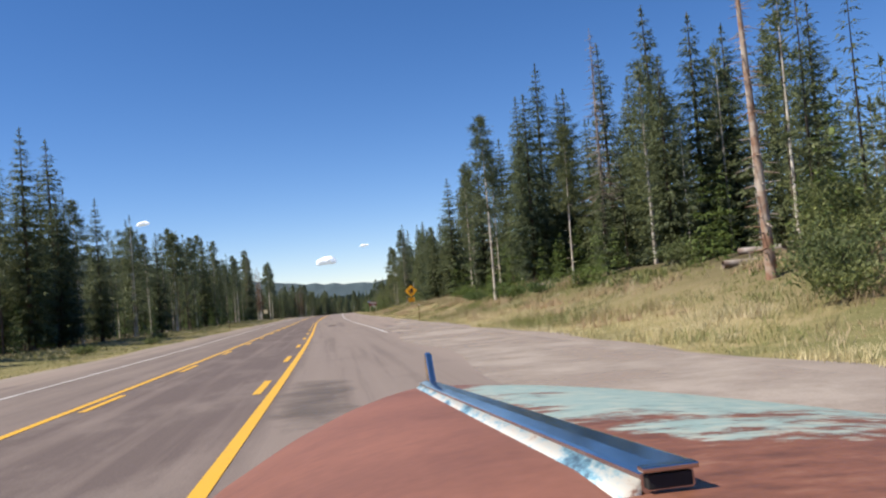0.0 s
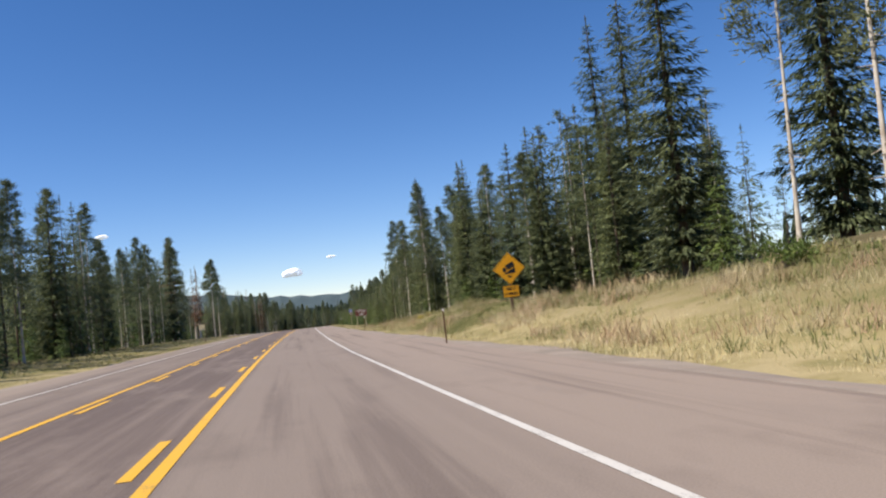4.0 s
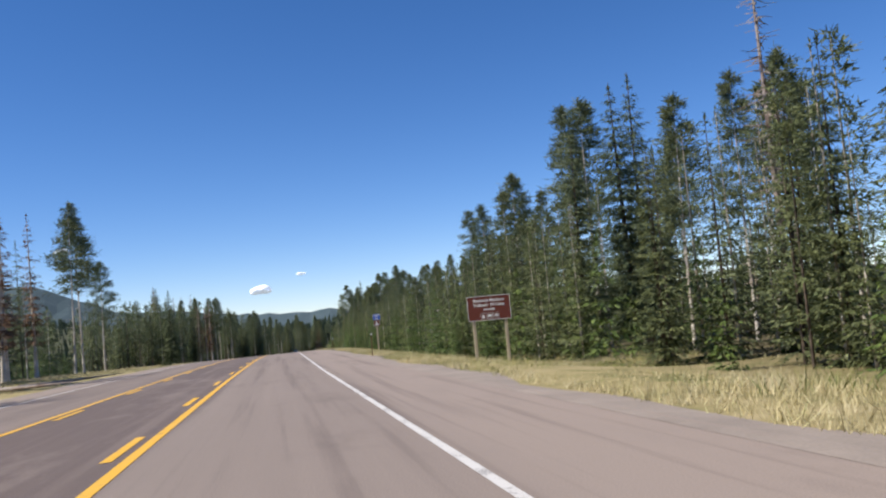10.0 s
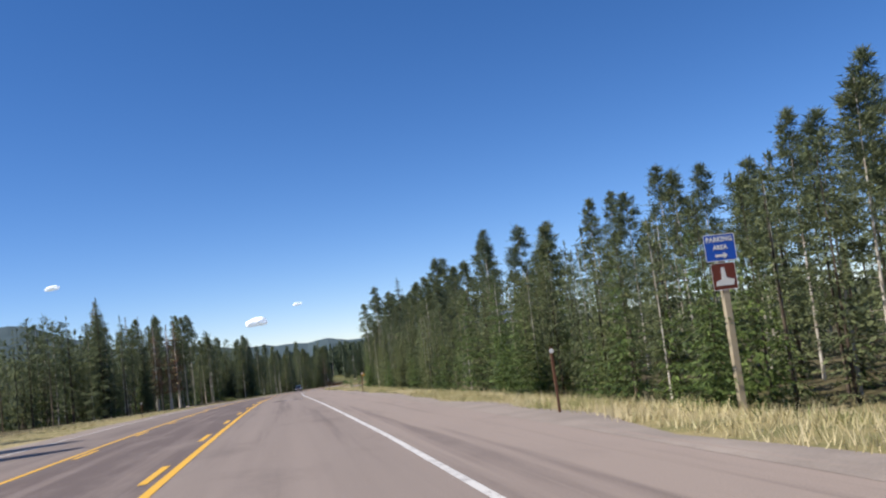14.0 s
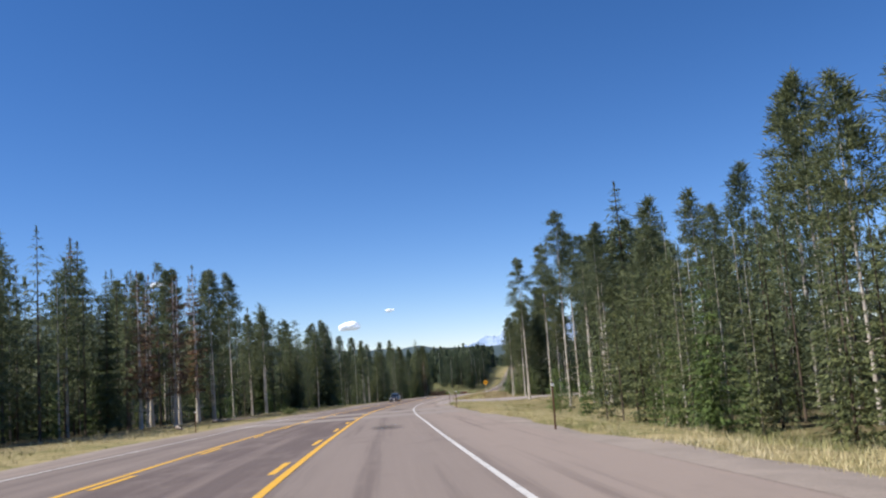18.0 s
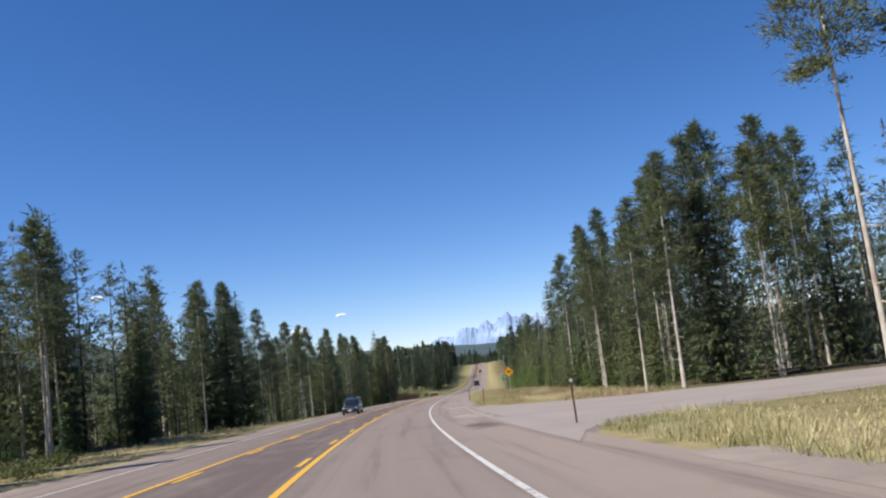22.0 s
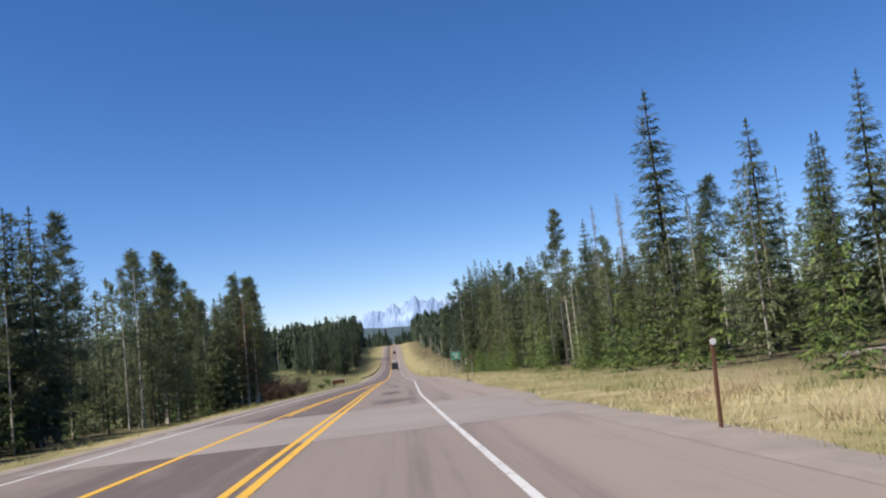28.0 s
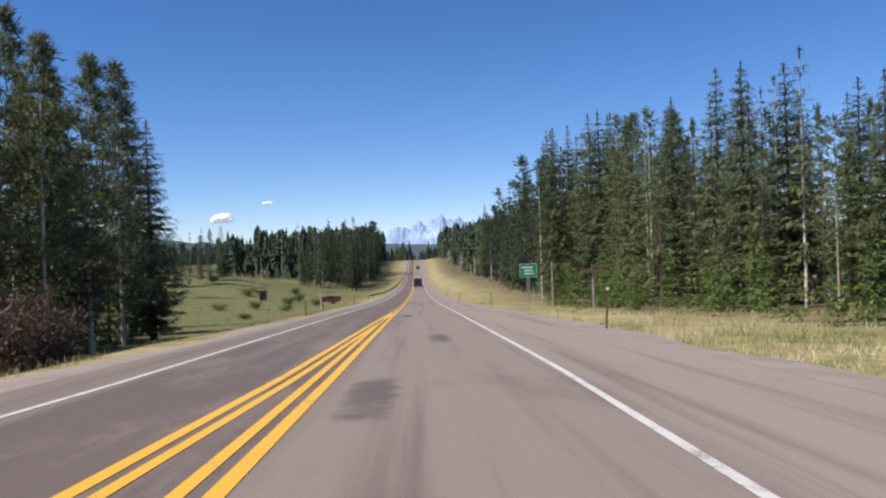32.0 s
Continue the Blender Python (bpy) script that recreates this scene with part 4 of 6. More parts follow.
def left_front(s):
    return -np.interp(s, [-60, 60, 130, 230, 262, 285, 338, 350, 430, 560, 588, 612, 700, 790, 812, 1100], [21, 20, 19, 21, 23, 42, 38, 22, 18.5, 20, 21, 95, 110, 70, 21, 18])


def simple_conifer(r, height, wide, base, tiers, mode):
    """A light conifer for the depth of the forest: trunk and jagged tiers."""
    v, f = [], []
    rad = 0.012 * height
    for t in (0.0, 0.9):
        for k in range(4):
            v.append((rad * (1 - t) * math.cos(1.57 * k), rad * (1 - t) * math.sin(1.57 * k), t * height))
    f += [(k, (k + 1) % 4, 4 + (k + 1) % 4, 4 + k) for k in range(4)]
    for i in range(tiers):
        t0 = base + (1 - base) * i / tiers
        t1 = base + (1 - base) * min(1.0, (i + 1.75) / tiers)
        R = height * wide * ((1 - t0) ** 0.8 if mode == 0 else (0.45 + 0.6 * math.sin(math.pi * min(1, 0.25 + (t0 - base) / (1 - base) * 0.75)))) * r.uniform(0.8, 1.15)
        n = 9
        a0 = r.uniform(0, 6.28)
        apex = len(v)
        v.append((r.normal() * 0.004, r.normal() * 0.004, t1 * height))
        for k in range(n):
            Rk = R * (r.uniform(0.95, 1.35) if k % 2 else r.uniform(0.45, 0.7))
            v.append((math.cos(a0 + 6.283 * k / n) * Rk, math.sin(a0 + 6.283 * k / n) * Rk, t0 * height - 0.22 * Rk + r.normal() * 0.008))
        f += [(apex, apex + 1 + k, apex + 1 + (k + 1) % n) for k in range(n)]
    return np.array(v), f


def forest(name, spots, mats, label, seed, tiers=7, full=False):
    """Many conifers joined as one mass; trunk faces take the second material."""
    r = np.random.default_rng(seed)
    shapes = [simple_conifer(r, 1.0, r.uniform(0.10, 0.15), r.uniform(0.04, 0.14), tiers, 0) for _ in range(6)]
    shapes += [simple_conifer(r, 1.0, r.uniform(0.085, 0.11), r.uniform(0.35, 0.55), tiers, 1) for _ in range(0 if full else 6)]
    V, F, M = [], [], []
    base = 0
    for s, o, h in spots:
        v, f = shapes[r.integers(len(shapes))]
        a = r.uniform(0, 6.28)
        ca, sa = math.cos(a), math.sin(a)
        x, y, z = spot(s, o)
        w = h * r.uniform(0.9, 1.25)
        V.append(np.stack([x + (v[:, 0] * ca - v[:, 1] * sa) * w, y + (v[:, 0] * sa + v[:, 1] * ca) * w, z - 0.2 + v[:, 2] * h], 1))
        F += [tuple(base + q for q in g) for g in f]
        M += [1] * 4 + [0] * (len(f) - 4)
        base += len(v)
    me = bpy.data.meshes.new(name)
    me.from_pydata(np.concatenate(V).tolist(), [], F)
    for m in mats:
        me.materials.append(m)
    me.polygons.foreach_set("material_index", np.array(M, np.int32))
    ob = new(name, me)
    return tagged(ob, label, "forest", kind="stuff")


def scatter(n, s_a, s_b, front, d_a, d_b, h_a, h_b, side, seed, power=1.6, gap=0.0):
    r = np.random.default_rng(seed)
    out = []
    for _ in range(n):
        s = r.uniform(s_a, s_b)
        d = d_a + (d_b - d_a) * r.uniform() ** power
        o = float(front(s)) + side * d
        if side > 0 and side_road_gap(s, o):
            continue
        out.append((s, o, r.uniform(h_a, h_b) * (1 + 0.1 * r.normal())))
    return out


def side_road_gap(s, o):
    a, b = turning(max(o, 3.5))
    return 372 < s < 432 and (o < 11 + (s - 372) * 0.05 or a - 1.5 < s < b + 2.5)


HERO_ROWS = SPRUCE_ROWS + PINE_ROWS


def canopy(s, side):
    """Usual height of the trees along the edge near s."""
    w = [(math.exp(-(((s - a) / 22) ** 2)), h) for a, o, h in HERO_ROWS if o * side > 0]
    t = sum(k for k, _ in w)
    return (sum(k * h for k, h in w) + 0.2 * 12) / (t + 0.2)


def deep_forest(name, spots, label, seed, spruces=3, low=0.06, coarse=False, fine=False, foliage=None):
    """Conifers behind the edge, with real boughs but fewer sprays each."""
    r = np.random.default_rng(seed)
    shapes = []
    for i in range(7):
        if coarse:
            v, f = spruce_crown(300 + 10 * seed + i, 14.0, 0.15, low, 15, 5, 0, 1.0, 2.8)
        elif fine and i < spruces:
            v, f = spruce_crown(300 + 10 * seed + i, 14.0, 0.15, low, 28, 7, 0, 10.0, 0.85)
        elif fine:
            v, f = pine_crown(300 + 10 * seed + i, 14.0, r.uniform(low + 0.1, low + 0.3), 0.09, 50, 36, size=0.88)
        elif i < spruces:
            v, f = spruce_crown(300 + 10 * seed + i, 14.0, 0.125, low, 22, 6, 0, 4.0, 1.2)
        else:
            v, f = pine_crown(300 + 10 * seed + i, 14.0, r.uniform(low + 0.1, low + 0.3), 0.09, 40, 23, size=1.05)
        shapes.append((v, f, np.array([(0.12 * math.cos(2.1 * k) * g, 0.12 * math.sin(2.1 * k) * g, z) for z, g in ((-0.2, 1), (13.7, 0.15)) for k in range(3)])))
    V, F, M, base = [], [], [], 0
    tri = [(0, 1, 4), (0, 4, 3), (1, 2, 5), (1, 5, 4), (2, 0, 3), (2, 3, 5)]
    for s, o, h in spots:
        if s < 620:
            h = min(h, 1.3 + (canopy(s, 1 if o > 0 else -1) - 1.8) * min(1.0, abs(o) / float(np.interp(s, [150, 195, 340, 360], [18.5, 25, 25, 19]))))
        if 97 < s < 112 and o > 0:
            h = min(h, 9.5)
        v, f, tr = shapes[r.integers(len(shapes))]
        k, a = h / 14.0, r.uniform(0, 6.28)
        allv = np.concatenate([v, tr])
        x, y, z = spot(s, o)
        w = k * r.uniform(0.9, 1.2)
        V.append(np.stack([x + (allv[:, 0] * math.cos(a) - allv[:, 1] * math.sin(a)) * w, y + (allv[:, 0] * math.sin(a) + allv[:, 1] * math.cos(a)) * w, z + allv[:, 2] * k], 1))
        F.append(f + base)
        F.append(np.array(tri) + base + len(v))
        M += [0] * len(f) + [1 if r.uniform() < 0.4 else 2] * 6
        base += len(allv)
    V, F = np.concatenate(V), np.concatenate(F)
    me = bpy.data.meshes.new(name)
    me.vertices.add(len(V))
    me.vertices.foreach_set("co", V.astype(np.float32).ravel())
    me.loops.add(F.size)
    me.loops.foreach_set("vertex_index", F.astype(np.int32).ravel())
    me.polygons.add(len(F))
    me.polygons.foreach_set("loop_start", np.arange(0, F.size, 3, dtype=np.int32))
    me.materials.append(foliage or PINE_NEEDLE)
    me.materials.append(PALE_BARK)
    me.materials.append(DARK_BARK)
    me.polygons.foreach_set("material_index", np.array(M, np.int32))
    me.update(calc_edges=True)
    return tagged(new(name, me), label, "forest", kind="stuff")


def behind(n, s_a, s_b, front, d_a, d_b, side, seed):
    return [(s, o, canopy(s, side) * q * (0.88 if side > 0 and 195 < s < 345 else 1.0)) for s, o, q in scatter(n, s_a, s_b, front, d_a, d_b, 0.62, 0.92, side, seed, 1.3)]


deep_forest("forest_edge_right", [(q[0], q[1], q[2] * 0.8) for q in behind(62, 192, 335, right_front, 0.3, 4.0, 1, 28) if not (224 < q[0] < 247 and q[1] < 10.6)], "front row of green conifers at the narrow verge", 11, 5, 0.03, False, True)
deep_forest("forest_right", behind(240, -50, 318, right_front, 4.0, 20, 1, 21) + behind(70, 232, 345, right_front, 3.0, 16, 1, 75) + scatter(18, 198, 228, right_front, 2.5, 9, 7, 10, 1, 78) + scatter(24, 247, 270, right_front, 2.0, 10, 6, 9, 1, 82) + scatter(34, 162, 193, right_front, 1.5, 10, 11.5, 15, 1, 85) + scatter(12, 103, 119, right_front, 0.5, 6, 11, 13.5, 1, 83), "dense green conifer forest behind the verge", 1, 4, 0.05)
deep_forest("forest_right_pines", behind(160, 318, 475, right_front, 4.0, 20, 1, 23) + scatter(26, 416, 452, right_front, 2.0, 11, 9, 12.5, 1, 84), "pines and spruces crowding behind the verge", 3, 4, 0.04)
deep_forest("forest_right_far", behind(145, 475, 625, right_front, 2.0, 24, 1, 24), "dense green spruces behind the verge", 4, 5, 0.03)
deep_forest("forest_left", behind(250, -50, 608, left_front, 1.5, 20, -1, 22) + behind(85, 25, 200, left_front, 1.0, 12, -1, 80) + behind(85, 405, 545, left_front, 1.0, 12, -1, 81) + scatter(34, 343, 368, left_front, 0, 16, 11, 15, -1, 74), "dense dark conifer forest across the highway", 2, 3, 0.12)
deep_forest("forest_depth", behind(470, -50, 640, right_front, 14, 42, 1, 61) + behind(90, 225, 350, right_front, 10, 32, 1, 79) + behind(640, -50, 600, left_front, 7, 36, -1, 62), "depth of the conifer forest behind the edge", 9, 0, 0.03, True)
deep_forest("forest_slope_right", scatter(125, 620, 800, right_front, 0, 30, 14, 20, 1, 71), "spruces above the cut slope", 6, 4, 0.05, foliage=SHADED_NEEDLE)
deep_forest("forest_bank_left", scatter(36, 560, 598, left_front, 0, 12, 13, 17, -1, 72), "conifers at the edge of the meadow", 7, 4, 0.06)
deep_forest("forest_knoll_left", scatter(85, 812, 950, left_front, 0, 26, 18, 24, -1, 73), "conifers on the rise beyond the meadow, shade in their needle colour", 13, 4, 0.06, foliage=SHADED_NEEDLE)
deep_forest("forest_edge_bank", scatter(58, 98, 192, right_front, 0.2, 6.0, 5, 11, 1, 91) + scatter(26, 385, 470, right_front, 0.5, 5.0, 4, 8, 1, 92), "bushy spruces filling in under the pines", 14, 6, 0.02, False, True)
deep_forest("forest_turning", scatter(26, 362, 383, lambda s: 18.0, 0, 26, 9, 13, 1, 94, 1.0) + scatter(34, 400, 428, lambda s: 15.0, 0, 30, 10, 14, 1, 95, 1.0), "dark conifers on both sides of the turning", 16, 4, 0.04)
deep_forest("forest_vale", scatter(95, 692, 800, lambda s: -58.0, 0, 42, 10, 15, -1, 93, 1.0), "conifers closing the meadow on its low side", 15, 4, 0.05, foliage=SHADED_NEEDLE)
forest("forest_ahead_right", scatter(600, 780, 1180, right_front, 3, 60, 16, 21, 1, 23), (SHADED_NEEDLE, PALE_BARK), "conifers climbing beside the far road", 3, 6)
forest("forest_ahead_left", scatter(600, 880, 1180, left_front, 8, 70, 16, 22, -1, 24), (SHADED_NEEDLE, PALE_BARK), "conifers on the hill beyond the dip", 4, 6)
forest("forest_beyond", scatter(900, -50, 640, right_front, 36, 130, 6.5, 9.5, 1, 76, 1.0) + scatter(900, -50, 600, left_front, 34, 130, 6.5, 9.5, -1, 77, 1.0), (SHADED_NEEDLE, DARK_BARK), "conifers far back in the forest", 12, 4, True)
forest("forest_far", scatter(1200, 1150, 2300, lambda s: 0.0, 3, 420, 14, 19, 1, 25, 1.0) + scatter(1200, 1150, 2300, lambda s: 0.0, 3, 420, 14, 19, -1, 26, 1.0), (SHADED_NEEDLE, DARK_BARK), "distant conifer forest over the ridge", 5, 3)
forest("forest_hillside", scatter(2000, 560, 1900, lambda s: -130.0, 0, 900, 13, 19, -1, 27, 1.0), (SHADED_NEEDLE, DARK_BARK), "forested hillside beyond the meadow", 6, 3)
forest("forest_valley", scatter(500, 610, 860, lambda s: -110.0, 0, 60, 9, 15, -1, 29, 1.0), (SHADED_NEEDLE, DARK_BARK), "conifers round the open meadow", 8, 5)


def young_growth(name, spots, label, seed, tall=False):
    r = np.random.default_rng(seed)
    V, F, base = [], [], 0
    shapes = [spruce_crown(200 + seed + i, 3.0, 0.23, 0.03, 12, 6, 0, 3.0, 0.6) for i in range(4)]
    if tall:
        shapes = [spruce_crown(200 + seed + i, 6.5, 0.2, 0.03, 24, 7, 0, 8.0, 0.6) for i in range(4)]
    for s, o, h in spots:
        v, f = shapes[r.integers(4)]
        k, a = h / (6.5 if tall else 3.0), r.uniform(0, 6.28)
        x, y, z = spot(s, o)
        V.append(np.stack([x + (v[:, 0] * math.cos(a) - v[:, 1] * math.sin(a)) * k, y + (v[:, 0] * math.sin(a) + v[:, 1] * math.cos(a)) * k, z - 0.05 + v[:, 2] * k], 1))
        F.append(f + base)
        base += len(v)
    ob = new(name, mesh_from(name, np.concatenate(V), np.concatenate(F), YOUNG_NEEDLE))
    return tagged(ob, label, "saplings", kind="stuff")


young_growth("saplings_edge", [q for q in scatter(55, 203, 335, right_front, -1.4, 3, 1.5, 5.0, 1, 36, 1.0) if not (224 < q[0] < 247 and q[1] < 10.4)], "green young conifers crowding the narrow verge", 4, True)
young_growth("saplings_right", [q for q in scatter(70, 200, 280, right_front, 0.5, 9, 1.5, 4.5, 1, 37, 1.0) if not (226 < q[0] < 248 and q[1] < 10.6)] + scatter(50, 413, 472, right_front, 0.8, 8, 1.2, 4.2, 1, 38, 1.0) + scatter(140, -40, 200, right_front, -1.0, 9, 1.5, 4.6, 1, 31, 1.3) + scatter(100, 335, 475, right_front, 0.5, 12, 1.0, 5.0, 1, 33, 1.0) + scatter(95, 475, 610, right_front, -1.5, 4, 1.5, 5.0, 1, 34, 1.0), "bushy young green conifers along the forest edge", 1)
young_growth("saplings_left", scatter(240, -40, 600, left_front, 0.0, 8, 1.8, 6.0, -1, 32, 1.2), "small young conifers at the forest edge", 2)


def shrub(s, o, height, wide, mat, label, seed):
    """A many-stemmed bush with an uneven outline."""
    r = np.random.default_rng(seed)
    t = thing("shrub", on_ground(s, o), label, "shrub", "bushes on the verge")
    bm = bmesh.new()
    at, way = [], []
    for k in range(9):
        a, ln = r.uniform(0, 6.283), height * r.uniform(0.6, 1.0)
        d = Vector((math.cos(a) * wide / height * r.uniform(0.3, 0.7), math.sin(a) * wide / height * r.uniform(0.3, 0.7), 1.0)).normalized()
        tube_bm(0.025, 0.008, ln * 0.8, (0, 0, -0.08), 5, bm, d.to_track_quat("Z", "Y").to_matrix().to_4x4())
        m = int(150 * height * wide / 4)
        c = np.array(d) * ln * r.uniform(0.25, 1.0, (m, 1)) + r.normal(size=(m, 3)) * np.array([wide, wide, height * 0.5]) * 0.13
        at.append(c), way.append(r.normal(size=(m, 3)) + np.array(d))
    part("stems", bm, DARK_BARK, t)
    at, way = np.concatenate(at), np.concatenate(way)
    at[:, 2] = np.maximum(at[:, 2], 0.05)
    me = mesh_from("leaves", *sprigs(at, way, r.uniform(0.10, 0.24, len(at)), r.uniform(0.05, 0.11, len(at)), r), mat)
    c = new("leaves", me)
    c.parent = t
    return t


for i, (s, o, h, w) in enumerate(((17.5, 12.0, 2.0, 3.2), (20.5, 14.0, 2.3, 3.4), (16.2, 11.2, 1.3, 2.4), (24, 17, 2.6, 3.4), (29, 20, 3.0, 3.6), (36, 16.5, 1.6, 2.6), (50, 13.5, 1.3, 2.4), (56, 12.8, 1.5, 2.8), (62, 13.2, 1.7, 3.0), (67, 12.4, 1.4, 2.6), (72, 13.0, 1.6, 2.6), (78, 13.6, 1.2, 2.2), (45, 14.5, 1.5, 2.4), (86, 14, 1.1, 2.0))):
    shrub(s, o, h, w, SHRUB_LEAF if i < 6 else YOUNG_NEEDLE, "leafy green bush on the grassy bank", 400 + i)
for i, (s, o, h, w) in enumerate(((48, -14, 0.8, 2.0), (61, -13, 0.7, 1.8), (75, -15, 0.9, 2.2), (205, -13.5, 0.6, 1.2), (262, -13, 0.6, 1.5), (270, -14.5, 0.5, 1.2), (392, -14, 1.0, 2.6), (398, -15.5, 1.1, 2.6), (700, -22, 2.0, 3.5), (712, -30, 2.5, 4.0), (745, -46, 3.0, 5.0), (765, -60, 3.0, 5.0), (690, -40, 2.0, 4.0))):
    shrub(s, o, h, w, SHRUB_LEAF, "low grey-green bush in the verge grass", 430 + i)
for i, (s, o, h, w) in enumerate(((546.5, -9.8, 2.1, 2.2), (549, -11.2, 3.0, 2.4), (553, -11.8, 2.6, 2.6), (557, -13.4, 3.4, 2.6), (550, -13.6, 3.6, 2.4))):
    shrub(s, o, h, w, DEAD_BRUSH, "rust-brown dead brush at the edge of the road", 470 + i)
for i, (s, o, h, w) in enumerate(((672, -24, 1.6, 3.2), (690, -33, 2.2, 3.6), (706, -19, 1.8, 3.0), (728, -30, 2.6, 4.2), (745, -24, 2.4, 3.6), (752, -44, 3.0, 4.4), (765, -36, 2.8, 4.0), (640, -24, 1.3, 2.8))):
    shrub(s, o, h, w, YOUNG_NEEDLE, "dark green bush in the meadow", 480 + i)
for i, (s, o, h, w) in enumerate(((128.3, 9.4, 0.42, 0.8), (128.9, 10.2, 0.38, 0.7))):
    shrub(s, o, h, w, FLOWER, "low bush in yellow flower on the bank", 490 + i)
log_mesh = trunk_mesh("log", 5.0, 0.14, (0.01, 0.0), GREY_WOOD, 8, 7, 7, np.random.default_rng(3), 1.1, 0.1, 0.9, 0.5)
for s, o, turn, up in ((24, 15.5, 70, 0.12), (26.5, 16.2, 115, 0.3), (29, 15.2, 84, 0.14), (31, 17, 40, 0.15), (57, 15.2, 80, 0.15), (208, -14.2, 65, 0.14), (211, -13.4, 100, 0.14), (356, -15.5, 20, 0.14), (372, -17, 75, 0.14), (486, 15, 95, 0.13)):
    lg = new("fallen_log", log_mesh)
    lg.matrix_basis = on_ground(s, o, turn, up) @ pose(0, 0, 0, 88, 0, 0)
    tagged(lg, "weathered grey fallen log lying in the grass", "log", "fallen logs")
PROTOS["peeling"] = [(15.0, trunk_mesh("trunk", 15.0, 0.17, (0.004, 0.0), PEELED_BARK, 9, 14, 95, np.random.default_rng(8), 1.2, 0.05, 0.96, 0.75), mesh_from("crown", *snag_crown(65, 15.0, 45, 0.05), GREY_WOOD))]
TREE_LABEL["peeling"] = ("dead pine with peeling red bark and broken branch stubs", "dead tree", "grey snags")
for kind, s, o, h, lean in (("peeling", 23.2, 13.5, 14.0, -4.5), ("snag", 187, 15.6, 14.4, 1.5)):
    t = plant(kind, s, o, h)
    x, y, z = (float(v) for v in spot(s, o, -0.1))
    t.matrix_basis = pose(x, y, z, 0, lean, 40) @ Matrix.Diagonal((1.0, 1.0, h / 15.0, 1))


# ---- grass ----


def grass(name, spots, mat, label, seed, h_a, h_b, blades=5, wide=1.0):
    r = np.random.default_rng(seed)
    s, o = spots
    x, y, z = spot(s, o)
    n = len(x)
    c = np.repeat(np.stack([x, y, z - 0.03], 1), blades, 0)
    m = n * blades
    c[:, :2] += r.normal(size=(m, 2)) * 0.09
    a = r.uniform(0, 6.28, m)
    tall = np.array([0.75 + 0.75 * noise.noise((a * 0.35, b * 0.35, 1.7)) for a, b in zip(x, y)])
    h = np.repeat(r.uniform(h_a, h_b, n) * np.clip(tall, 0.3, 1.25), blades) * r.uniform(0.6, 1.15, m)
    w = wide * r.uniform(0.0035, 0.010, m) * (1 + 1.5 * (np.repeat(np.abs(o), blades) > 14))
    lean = r.normal(size=(m, 2)) * 0.42
    d = np.stack([np.cos(a), np.sin(a), 0 * a], 1) * w[:, None]
    top = c + np.stack([lean[:, 0] * h, lean[:, 1] * h, h], 1)
    v = np.stack([c - d, c + d, top], 1).reshape(-1, 3)
    f = np.arange(3 * m).reshape(-1, 3)
    return tagged(new(name, mesh_from(name, v, f, mat)), label, "grass", kind="stuff")


def verge(n, s_a, s_b, edge, d_a, d_b, side, seed, power=1.3):
    r = np.random.default_rng(seed)
    s = r.uniform(s_a, s_b, n)
    d = d_a + (d_b - d_a) * r.uniform(size=n) ** power
    o = edge(s) + side * d
    a, b = turning(np.maximum(o, 3.5))
    keep = ~((o > 0) & (s > a - 0.6) & (s < b + 0.5))
    return s[keep], o[keep]


grass("verge_grass_right", verge(36000, 5, 600, lambda s: lay(RIGHT_EDGE, s), 0.7, 4.5, 1, 41, 1.2), DRY_GRASS, "tall straw-coloured grass along the shoulder", 1, 0.13, 0.36, 6)
grass("bank_grass_right", verge(19000, 5, 600, lambda s: lay(RIGHT_EDGE, s), 3.0, 10.5, 1, 45, 1.0), GREEN_GRASS, "yellow-green grass up to the trees", 5, 0.14, 0.36, 5)
grass("edge_grass_right", verge(9000, 185, 345, lambda s: lay(RIGHT_EDGE, s), 3.5, 9.5, 1, 46, 1.0), GREEN_GRASS, "green and tan grass under the first trees", 6, 0.15, 0.4, 5)
grass("verge_grass_left", tuple(np.concatenate(q) for q in zip(verge(8000, 15, 175, lambda s: lay(LEFT_EDGE, s), 1.1, 10.5, -1, 42), verge(6500, 430, 640, lambda s: lay(LEFT_EDGE, s), 1.1, 10.5, -1, 47))), GREEN_GRASS, "green and straw grass beyond the far shoulder", 2, 0.12, 0.32, 5)
grass("dry_grass_left", verge(9000, 170, 440, lambda s: lay(LEFT_EDGE, s), 1.1, 12.0, -1, 48), DRY_GRASS, "dry tan grass beyond the far shoulder", 7, 0.12, 0.32, 5)
grass("meadow_grass", verge(8000, 600, 840, lambda s: lay(LEFT_EDGE, s), 1.5, 60, -1, 43, 1.0), GREEN_GRASS, "meadow grass in the dip", 3, 0.3, 0.6, 4)
grass("slope_grass", verge(8000, 600, 1060, lambda s: lay(RIGHT_EDGE, s), 1.0, 16, 1, 44, 1.0), DRY_GRASS, "dry grass on the cut slope", 4, 0.3, 0.6, 4)


def clumps(spots, scale, least, shift):
    """Only those spots that fall in the patches of a slow noise."""
    s, o = spots
    keep = np.array([noise.noise((a * scale, b * scale * 1.6, shift)) > least for a, b in zip(s, o)])
    return s[keep], o[keep]


